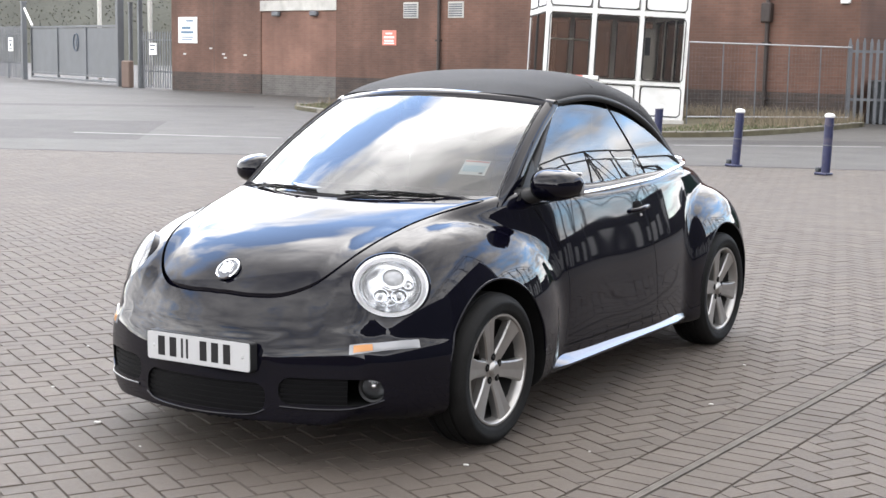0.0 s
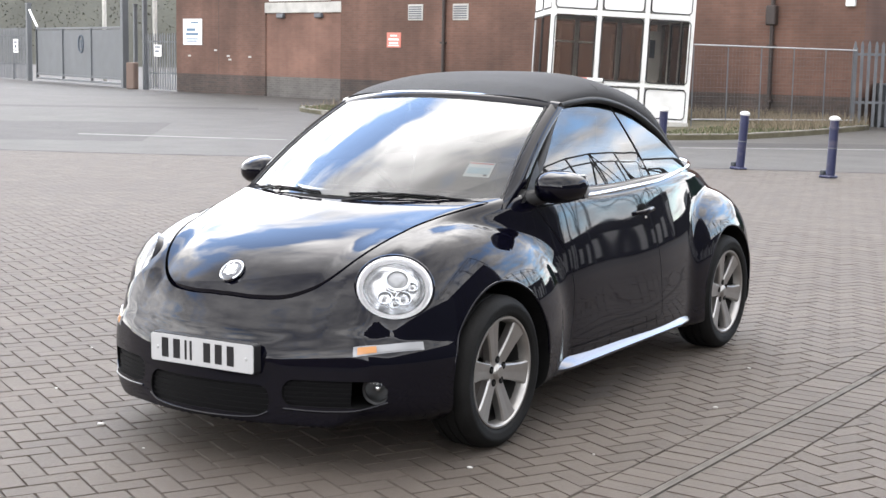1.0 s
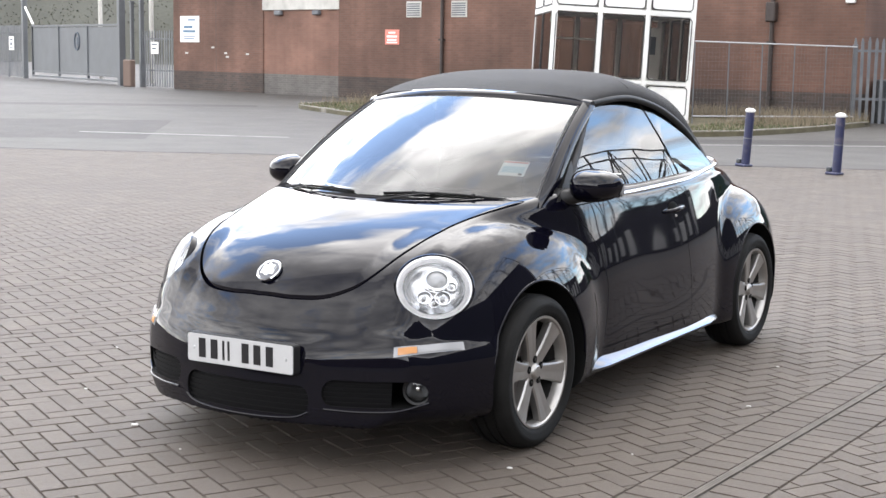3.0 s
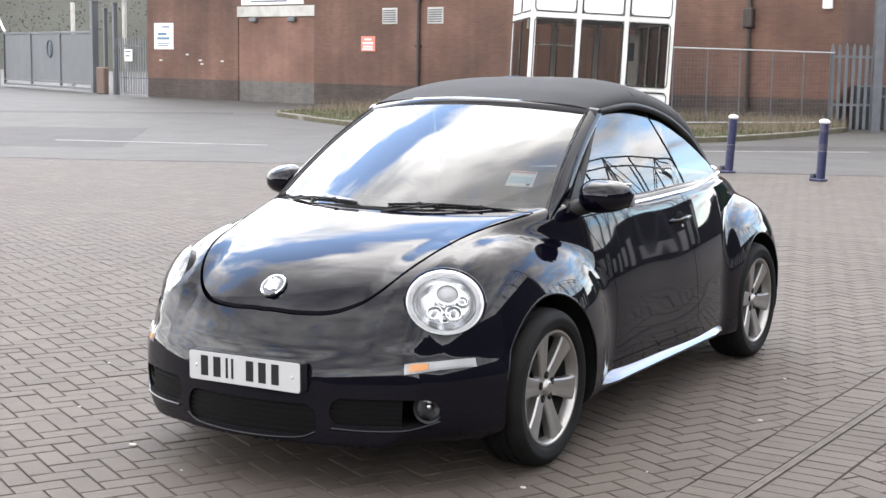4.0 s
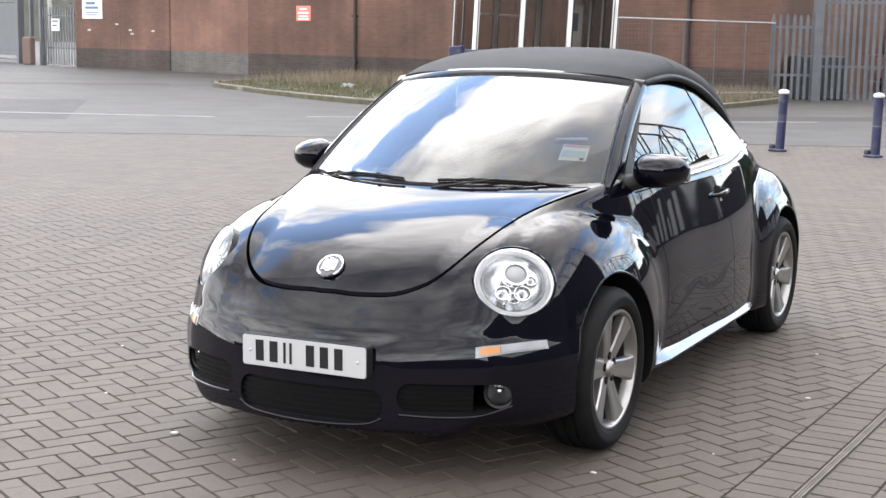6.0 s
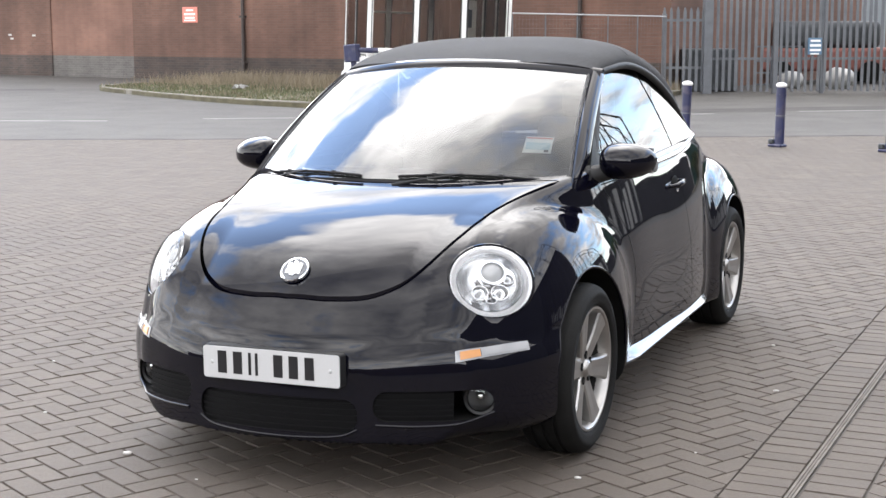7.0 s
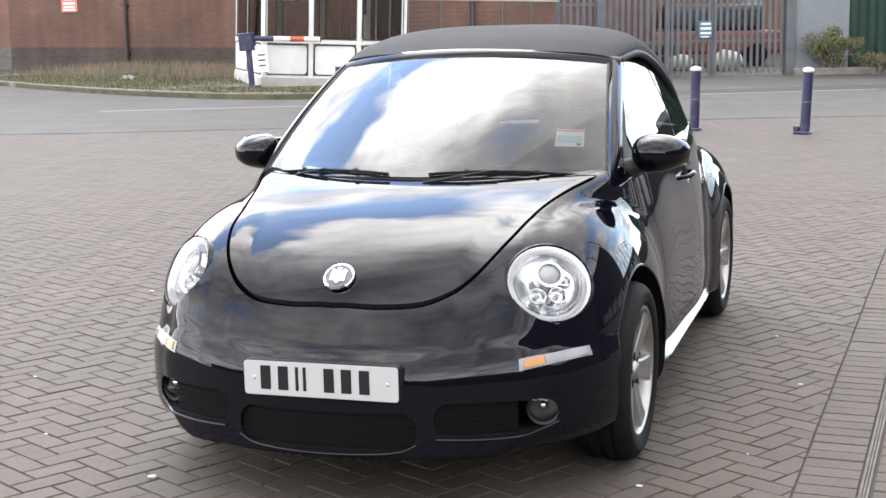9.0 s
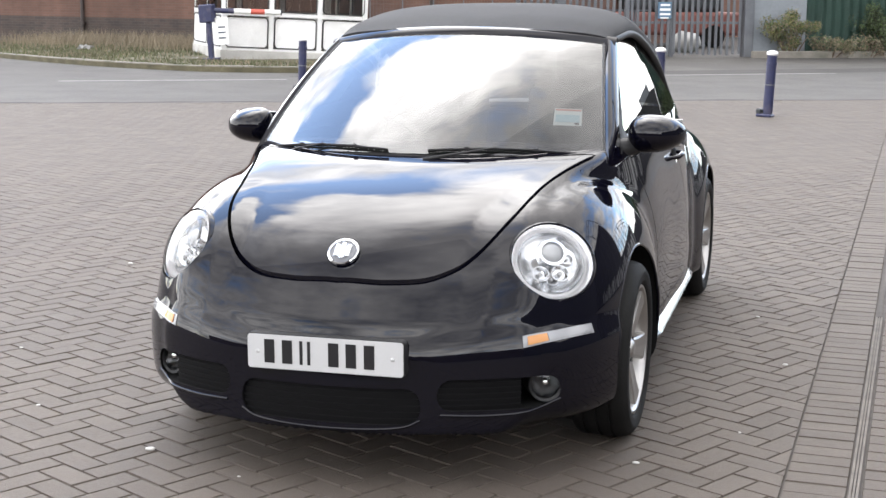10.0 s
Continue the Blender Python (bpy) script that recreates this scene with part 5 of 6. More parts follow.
def offset_outline(pts, d):
    """Moves a flat closed outline outwards by d."""
    n = len(pts)
    area = sum(pts[i][0] * pts[(i + 1) % n][1] - pts[(i + 1) % n][0] * pts[i][1] for i in range(n))
    s = 1 if area > 0 else -1
    out = []
    for i in range(n):
        a, b = Vector(pts[i - 1]), Vector(pts[(i + 1) % n])
        t = (b - a).normalized()
        out.append((pts[i][0] + s * t.y * d, pts[i][1] - s * t.x * d))
    return out


# outlines of the panels
_h = curve_through([(0.0, -0.715, 0), (0.16, -0.705, 0), (0.31, -0.662, 0), (0.43, -0.56, 0), (0.50, -0.41, 0), (0.540, -0.2, 0), (0.587, 0.0, 0), (0.652, 0.2, 0)], 40)
_back = curve_through([(0.652, 0.2, 0), (0.45, 0.09, 0), (0.2, 0.02, 0), (0.0, 0.005, 0)], 16)[1:]
_half = [(v.x, v.y) for v in _h] + [(v.x, v.y) for v in _back]
HOOD_LINE = _half + [(-x, y) for x, y in _half[-2:0:-1]]
DOOR_LINE = [(v.x, v.y) for v in curve_through([(0.62, 0.30, 0), (0.665, 0.45, 0), (0.67, 0.6, 0), (0.62, 0.74, 0), (0.52, 0.86, 0), (0.46, 0.93, 0)], 18)] + \
    [(1.0, 0.945), (1.54, 0.952)] + [(v.x, v.y) for v in curve_through([(1.555, 0.94, 0), (1.575, 0.75, 0), (1.605, 0.5, 0), (1.62, 0.34, 0), (1.59, 0.30, 0)], 14)]
LAMP_AT, LAMP_N = Vector((0.640, -0.462, 0.69)), Vector((0.577, -0.68, 0.453)).normalized()
FOG_AT, FOG_N = Vector((0.656, -0.600, 0.322)), Vector((0.42, -0.90, 0.0)).normalized()


def build_shell(car):
    P = body_grid()
    outer = grid_mesh("outer", P)
    cutter = bmesh.new()
    for y in (0.0, BASE):
        for s in (1, -1):
            rod(cutter, (s * 0.50, y, 0.319), (s * 1.1, y, 0.319), 0.358, seg=120)
    second = prism(bmesh.new(), offset_outline(HOOD_LINE, 0.009), 0.60, 1.3, "z")
    for s in (1, -1):
        prism(cutter, offset_outline(DOOR_LINE, 0.0025), *((0.70, 1.2) if s > 0 else (-1.2, -0.70)), "x")
    box(cutter, -0.60, 0.60, 0.24, 2.25, 0.35, 1.3)
    # lower grilles
    prism(second, [(x, z + 0.275) for x, z in rounded(0.60, 0.115, 0.05)], -1.2, -0.70, "y")
    for s in (1, -1):
        prism(second, [(s * 0.525 + x, z + 0.312) for x, z in rounded(0.35, 0.10, 0.045)], -1.2, -0.50, "y")
        c, nn = Vector((s * LAMP_AT.x, *LAMP_AT[1:])), Vector((s * LAMP_N.x, *LAMP_N[1:]))
        had = set(second.verts)
        rod(second, c - nn * 0.07, c + nn * 0.25, 0.137, seg=64)
        B = basis(c, nn)
        bmesh.ops.transform(second, matrix=B @ Matrix.Diagonal((1.13, 0.98, 1, 1)) @ B.inverted(), verts=[v for v in second.verts if v not in had])
    shell = part("body_shell", polish(cut(cut(outer, second, "DIFFERENCE", "fronted"), cutter, "DIFFERENCE", "body_shell")), None, car)
    hood = part("hood", polish(cut(outer, prism(bmesh.new(), offset_outline(HOOD_LINE, -0.003), 0.605, 1.3, "z"), "INTERSECT", "hood"), ("paint", "paint")), None, car)
    doors = []
    for s in (1, -1):
        dp = prism(bmesh.new(), offset_outline(DOOR_LINE, -0.0025), *((0.705, 1.2) if s > 0 else (-1.2, -0.705)), "x")
        doors.append(part("door", polish(cut(outer, dp, "INTERSECT", "door"), ("paint", "trim")), None, car))
    return shell, hood, doors


def basis(c, n, up=(0, 0, 1)):
    """Pose at c with z along n."""
    n = Vector(n).normalized()
    x = Vector(up).cross(n).normalized()
    return Matrix.Translation(c) @ Matrix((x, n.cross(x), n)).transposed().to_4x4()


def flip(v, s):
    return Vector((s * v[0], v[1], v[2]))


def disc_lathe(bm, prof, m, seg=48):
    """Turns (radius, height) pairs round the local z axis."""
    rings = [[bm.verts.new((r * math.cos(2 * math.pi * k / seg), r * math.sin(2 * math.pi * k / seg), h)) for k in range(seg)] for r, h in prof]
    for A, B in zip(rings, rings[1:]):
        for k in range(seg):
            bm.faces.new((A[k], A[(k + 1) % seg], B[(k + 1) % seg], B[k]))
    bmesh.ops.remove_doubles(bm, verts=bm.verts, dist=1e-6)
    bmesh.ops.transform(bm, matrix=m, verts=[v for r in rings for v in r if v.is_valid])
    return bm


def skin(targets, lift, thick):
    """A thin plate that follows the bodywork over rows of target points."""
    T = np.array(targets, float)
    sh = T.shape[:2]
    T = T.reshape(-1, 3)
    n = body_normals(T)
    P, n = on_body(T - n * 0.12, n, 0.3)
    A, B = (P + n * lift).reshape(*sh, 3), (P + n * (lift - thick)).reshape(*sh, 3)
    bm = bmesh.new()
    ga = [[bm.verts.new(p) for p in r] for r in A]
    gb = [[bm.verts.new(p) for p in r] for r in B]
    R, C = sh
    for i in range(R - 1):
        for k in range(C - 1):
            bm.faces.new((ga[i][k], ga[i][k + 1], ga[i + 1][k + 1], ga[i + 1][k]))
            bm.faces.new((gb[i][k], gb[i + 1][k], gb[i + 1][k + 1], gb[i][k + 1]))
    rim = [(0, k) for k in range(C)] + [(i, C - 1) for i in range(1, R)] + [(R - 1, k) for k in range(C - 2, -1, -1)] + [(i, 0) for i in range(R - 2, 0, -1)]
    for a in range(len(rim)):
        (i, k), (j, l) = rim[a], rim[(a + 1) % len(rim)]
        bm.faces.new((ga[i][k], gb[i][k], gb[j][l], ga[j][l]))
    return bm


def build_wheel(parent, x, y, s, turn):
    """s: +1 or -1, the side that faces out."""
    w = new("wheel"); w.parent = parent
    w.matrix_local = Matrix.Translation((s * x, y, AXLE_Z)) @ Matrix.Diagonal((s, 1, 1, 1)).to_4x4() if s > 0 else Matrix.Translation((-x, y, AXLE_Z)) @ Matrix.Rotation(math.pi, 4, "Z")
    R, h = WHEEL_R, 0.100
    tyre = [(0.222, -h), (0.240, -h - 0.006), (0.275, -h - 0.004), (0.298, -h + 0.010), (0.307, -h + 0.024), (R, -h + 0.045)]
    for gx in (-0.045, 0.0, 0.045):
        tyre += [(R, gx - 0.007), (R - 0.008, gx - 0.005), (R - 0.008, gx + 0.005), (R, gx + 0.007)]
    tyre += [(R, h - 0.045), (0.306, h - 0.024), (0.301, h - 0.013), (0.295, h - 0.006), (0.280, h + 0.004), (0.278, h + 0.0055), (0.266, h + 0.0065), (0.264, h + 0.0055), (0.248, h + 0.006), (0.238, h + 0.001), (0.229, h - 0.008), (0.222, h - 0.02)]
    part("tyre", lathe(bmesh.new(), tyre, 96), "rubber", w, smooth=35)
    rim = [(0.204, 0.05), (0.208, 0.07), (0.212, h - 0.012), (0.219, h - 0.004), (0.227, h - 0.004), (0.230, h - 0.010), (0.228, h - 0.02)]
    part("rim", lathe(bmesh.new(), rim, 80), "alloy", w, smooth=40)
    # inner barrel coloured dark for the shade behind the spokes
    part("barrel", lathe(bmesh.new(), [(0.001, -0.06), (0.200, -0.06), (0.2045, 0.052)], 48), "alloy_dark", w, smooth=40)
    part("brake_disc", lathe(bmesh.new(), [(0.05, -0.01), (0.14, -0.01), (0.14, -0.03), (0.05, -0.03)], 48), "brake", w, smooth=40)
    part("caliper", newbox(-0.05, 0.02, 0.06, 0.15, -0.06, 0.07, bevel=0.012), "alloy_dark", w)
    # six broad spokes that flare towards the rim
    for k in range(6):
        a = radians(60 * k + turn)
        e = Vector((0, math.cos(a), math.sin(a))); t = Vector((0, -math.sin(a), math.cos(a)))
        rows = []
        for r, wd, f in ((0.035, 0.030, h - 0.034), (0.07, 0.032, h - 0.030), (0.11, 0.034, h - 0.024), (0.158, 0.039, h - 0.018), (0.196, 0.046, h - 0.013), (0.219, 0.055, h - 0.009)):
            b = f - 0.035
            rows.append([e * r - t * wd + Vector((b, 0, 0)), e * r - t * wd + Vector((f - 0.006, 0, 0)), e * r - t * (wd - 0.006) + Vector((f, 0, 0)), e * r - t * 0.003 + Vector((f, 0, 0)), e * r + Vector((f - 0.0006, 0, 0)), e * r + t * 0.003 + Vector((f, 0, 0)),
                         e * r + t * (wd - 0.006) + Vector((f, 0, 0)), e * r + t * wd + Vector((f - 0.006, 0, 0)), e * r + t * wd + Vector((b, 0, 0))])
        sp = sheet(bmesh.new(), rows, closed=True)
        part("spoke", sp, "alloy", w, smooth=30)
    part("hub", disc_lathe(bmesh.new(), [(0.001, h - 0.021), (0.028, h - 0.021), (0.031, h - 0.025), (0.034, h - 0.031), (0.068, h - 0.034), (0.074, h - 0.055)], Matrix.Rotation(radians(90), 4, "Y")), "alloy", w, smooth=30)
    part("hub_cap", disc_lathe(bmesh.new(), [(0.001, h - 0.015), (0.022, h - 0.016), (0.027, h - 0.020), (0.027, h - 0.025)], Matrix.Rotation(radians(90), 4, "Y"), 24), "alloy", w, smooth=30)
    for k in range(5):
        a = radians(72 * k + 20)
        c = Vector((0, 0.050 * math.cos(a), 0.050 * math.sin(a)))
        # black disc on the uncut hub, painted as the shade in a bolt hole
        part("bolt_hole", rod(bmesh.new(), c + Vector((h - 0.06, 0, 0)), c + Vector((h - 0.0295, 0, 0)), 0.0155, seg=16), "well", w)
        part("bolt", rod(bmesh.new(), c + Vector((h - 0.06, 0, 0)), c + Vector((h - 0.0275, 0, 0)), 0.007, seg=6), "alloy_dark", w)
    return w


def build_lamps(car):
    for s in (1, -1):
        c, n = flip(LAMP_AT, s), flip(LAMP_N, s)
        m = basis(c, n) @ Matrix.Diagonal((1.13, 0.98, 1, 1))
        e = new("headlight"); e.parent = car; e["label"] = "round clear headlight with bright reflector"
        part("seal", disc_lathe(bmesh.new(), [(0.1365, -0.05), (0.1365, 0.012), (0.133, 0.016), (0.129, 0.012), (0.129, -0.05)], m, 64), "paint", e, smooth=40)
        part("ring", disc_lathe(bmesh.new(), [(0.129, 0.008), (0.126, 0.010), (0.110, 0.003), (0.106, -0.004), (0.105, -0.022)], m, 64), "lamp_white", e, smooth=60)
        part("reflector", disc_lathe(bmesh.new(), [(0.106, -0.010), (0.10, -0.020), (0.085, -0.031), (0.05, -0.038), (0.001, -0.040)], m, 64), "reflector", e, smooth=60)
        up = m @ Matrix.Translation((0.012 * s, 0.036, -0.05))
        part("projector_ring", disc_lathe(bmesh.new(), [(0.040, 0.0), (0.046, 0.03), (0.044, 0.045), (0.036, 0.046), (0.034, 0.03)], up, 40), "chrome", e, smooth=40)
        pl = bmesh.new()
        bmesh.ops.create_uvsphere(pl, u_segments=32, v_segments=16, radius=0.036, matrix=up @ Matrix.Translation((0, 0, 0.026)) @ Matrix.Diagonal((1, 1, 0.75, 1)))
        part("projector_lens", pl, "lamp_glass", e, smooth=60)
        for dx, dy, r in ((-0.032, -0.030, 0.026), (0.030, -0.034, 0.028), (0.0, -0.052, 0.02), (0.062, 0.012, 0.018)):
            lo = m @ Matrix.Translation((dx * s, dy, -0.05))
            part("bulb_cup", disc_lathe(bmesh.new(), [(r, 0.03), (r * 0.93, 0.03), (r * 0.7, 0.012), (0.001, 0.006)], lo, 24), "chrome", e, smooth=40)
            bm = bmesh.new()
            bmesh.ops.create_uvsphere(bm, u_segments=12, v_segments=8, radius=r * 0.3, matrix=lo @ Matrix.Translation((0, 0, 0.022)))
            part("bulb", bm, "lamp_glass", e, smooth=60)
        lens = part("lens", disc_lathe(bmesh.new(), [(0.131, 0.012), (0.120, 0.022), (0.10, 0.031), (0.07, 0.039), (0.035, 0.043), (0.001, 0.044)], m, 64), "lens_clear", e, smooth=60)
        lens.visible_shadow = False
        # fog lamp
        c, n = flip(FOG_AT, s), flip(FOG_N, s)
        m = basis(c - n * 0.01, n)
        f = new("fog_lamp"); f.parent = car; f["label"] = "small round fog lamp in the bumper"
        part("bezel", disc_lathe(bmesh.new(), [(0.058, -0.08), (0.058, 0.006), (0.055, 0.010), (0.047, 0.006), (0.046, -0.02)], m, 40), "trim", f, smooth=30)
        part("bowl", disc_lathe(bmesh.new(), [(0.046, 0.0), (0.036, -0.03), (0.001, -0.042)], m, 40), "fog_bowl", f, smooth=60)
        bm = bmesh.new()
        bmesh.ops.create_uvsphere(bm, u_segments=20, v_segments=10, radius=0.018, matrix=m @ Matrix.Translation((0, 0.004, -0.012)))
        part("bulb_shield", bm, "chrome", f, smooth=60)
        ln = part("lens", disc_lathe(bmesh.new(), [(0.046, 0.003), (0.03, 0.010), (0.001, 0.013)], m, 40), "lens_clear", f, smooth=60)
        ln.visible_shadow = False
        # turn signal strip
        g = new("turn_signal"); g.parent = car; g["label"] = "slim bumper lamp, half amber, half clear"
        a, b = Vector((0.597, -0.672, 0.474)), Vector((0.790, -0.475, 0.490))

        def strip(u0, u1, z0, z1, lift, th, mat, name):
            rows = []
            for dz in np.linspace(z0, z1, 5):
                rows.append([flip(a.lerp(b, u), s) + Vector((0, 0, dz * (1 - 0.15 * u))) for u in np.linspace(u0, u1, 16)])
            return part(name, skin(rows, lift, th), mat, g, smooth=40)
        strip(0.0, 1.0, -0.020, 0.020, 0.002, 0.006, "signal_clear", "frame")
        strip(0.06, 0.32, -0.014, 0.014, 0.005, 0.006, "amber", "amber_lens")
        strip(0.33, 0.95, -0.014, 0.014, 0.005, 0.006, "signal_clear", "clear_lens")


def build_front(car):
    # grilles set just inside the bumper's openings
    for cx, cz, w, h, r in ((0.0, 0.275, 0.60, 0.115, 0.05), (0.525, 0.312, 0.35, 0.10, 0.045), (-0.525, 0.312, 0.35, 0.10, 0.045)):
        g = new("grille"); g.parent = car; g["label"] = "black honeycomb lower grille"

        def row(z, lift, grow=0.0):
            d = max(0.0, abs(z - cz) - (h / 2 - r))
            half = (w / 2 - r) + math.sqrt(max(0.0, r * r - min(d, r) ** 2)) + grow
            xs = np.linspace(max(cx - half, -0.597), min(cx + half, 0.597), 22)
            P, nn = on_body([(x, -0.35, z) for x in xs], np.tile([0.0, -1.0, 0.0], (len(xs), 1)), 0.9)
            return [tuple(p) for p in P + nn * lift]
        part("backing", sheet(bmesh.new(), [row(z, -0.014, 0.004) for z in np.linspace(cz - h / 2 - 0.003, cz + h / 2 + 0.003, 9)]), "grille", g, smooth=40)
        for k in range(5):
            z = cz - h / 2 + h * (k + 0.8) / 5.6
            part("slat", sheet(bmesh.new(), [row(z - 0.004, -0.0135), row(z - 0.003, -0.008), row(z + 0.003, -0.008), row(z + 0.004, -0.0135)]), "grille", g, smooth=30)
    # lips below the openings
    for pts in ([(-0.30, 0.245), (-0.24, 0.222), (-0.1, 0.213), (0.1, 0.213), (0.24, 0.222), (0.30, 0.245)], [(0.36, 0.262), (0.5, 0.258), (0.62, 0.264), (0.70, 0.29)], [(-0.36, 0.262), (-0.5, 0.258), (-0.62, 0.264), (-0.70, 0.29)]):
        line = curve_through([(x, 0, z) for x, z in pts], 30)
        T = np.array([(p.x, -0.818 * max(0.05, 1 - (abs(p.x) / 0.878) ** 2.4) ** (1 / 2.4), p.z) for p in line])
        P, n = on_body(T + np.array([0, 0.12, -0.012]), np.tile([0, -1.0, 0], (len(T), 1)), 0.4)
        part("lip", tube(bmesh.new(), [tuple(p) for p in P], 0.0055, 8), "paint", car, smooth=60)
    # number plate
    pl = new("number_plate"); pl.parent = car; pl["label"] = "white number plate with plain dark bars"
    y = -0.838
    part("backing", prism(bmesh.new(), [(x, z + 0.432) for x, z in rounded(0.524, 0.115, 0.012)], y, -0.80, "y"), "trim", pl)
    part("face", prism(bmesh.new(), [(x, z + 0.432) for x, z in rounded(0.518, 0.109, 0.010)], y - 0.004, y, "y"), "plate", pl)
    for x in (-0.185, -0.125, -0.078, -0.052, 0.03, 0.088, 0.148):
        w = 0.010 if x in (-0.078, -0.052) else 0.034
        part("plate_bar", newbox(x - w / 2, x + w / 2, y - 0.0055, y - 0.004, 0.396, 0.472), "ink", pl)
    for x in (-0.225, 0.225):
        bm = bmesh.new()
        bmesh.ops.create_uvsphere(bm, u_segments=12, v_segments=8, radius=0.007, matrix=Matrix.Translation((x, y - 0.004, 0.432)) @ Matrix.Diagonal((1, 0.5, 1, 1)))
        part("screw_cap", bm, "plate", pl, smooth=60)
    # badge
    c = Vector((0, -0.655, 0.722))
    nn = Vector(body_normals(np.array([c]))[0])
    P, n = on_body([tuple(c - nn * 0.1)], [tuple(nn)], 0.3)
    m = basis(Vector(P[0]) + Vector((0, -0.004, 0.009)), Vector(n[0]))
    b = new("badge"); b.parent = car; b["label"] = "round chrome badge on the hood"
    part("ring", disc_lathe(bmesh.new(), [(0.052, -0.004), (0.052, 0.005), (0.049, 0.008), (0.045, 0.005), (0.045, -0.004)], m, 48), "chrome", b, smooth=40)
    part("field", disc_lathe(bmesh.new(), [(0.045, 0.002), (0.001, 0.003)], m, 48), "badge_dark", b, smooth=40)
    part("inner_disc", disc_lathe(bmesh.new(), [(0.040, 0.001), (0.039, 0.0035), (0.001, 0.0040)], m, 48), "badge_dark", b, smooth=40)
    for k in (-1, 0, 1):
        part("badge_bar", rod(bmesh.new(), m @ Vector((0.019 * k, -0.030 + 0.008 * abs(k), 0.0055)), m @ Vector((0.019 * k, 0.030 - 0.008 * abs(k), 0.0055)), 0.0085, seg=8), "chrome", b)


# windscreen and soft top
def screen_point(u, v):
    lo = Vector((0.69 * u, -0.005 + 0.265 * u * u, 0.972 - 0.025 * u * u))
    hi = Vector((0.572 * u, 0.735 + 0.155 * u * u, 1.396 - 0.042 * u * u))
    p = lo.lerp(hi, v)
    return p + Vector((0, -0.5, 0.85)) * 0.028 * 4 * v * (1 - v)


EDGE_TOP = [(0.580, 0.885, 1.352), (0.598, 1.06, 1.375), (0.606, 1.26, 1.384), (0.612, 1.47, 1.361), (0.622, 1.70, 1.305), (0.640, 1.91, 1.213), (0.655, 2.06, 1.108), (0.672, 2.235, 0.985)]
SPINE = [(0, 0.725, 1.402), (0, 1.0, 1.468), (0, 1.3, 1.498), (0, 1.6, 1.494), (0, 1.9, 1.452), (0, 2.2, 1.37), (0, 2.5, 1.22), (0, 2.73, 1.02)]


def roof_point(e, c, a):
    """a: 0 at the side's edge, 1 at the spine."""
    t = a * math.pi / 2
    w = math.sin(t) ** 0.85
    return Vector((e.x * math.cos(t) ** 0.72, e.y + (c.y - e.y) * (1 - math.cos(t) ** 1.2), e.z + (c.z - e.z) * w))


GLASS_TOP = [(0.50, 0.985), (0.72, 1.165), (0.925, 1.325), (1.08, 1.362), (1.256, 1.369), (1.47, 1.345), (1.7, 1.289), (1.91, 1.198), (2.06, 1.093), (2.215, 0.985)]


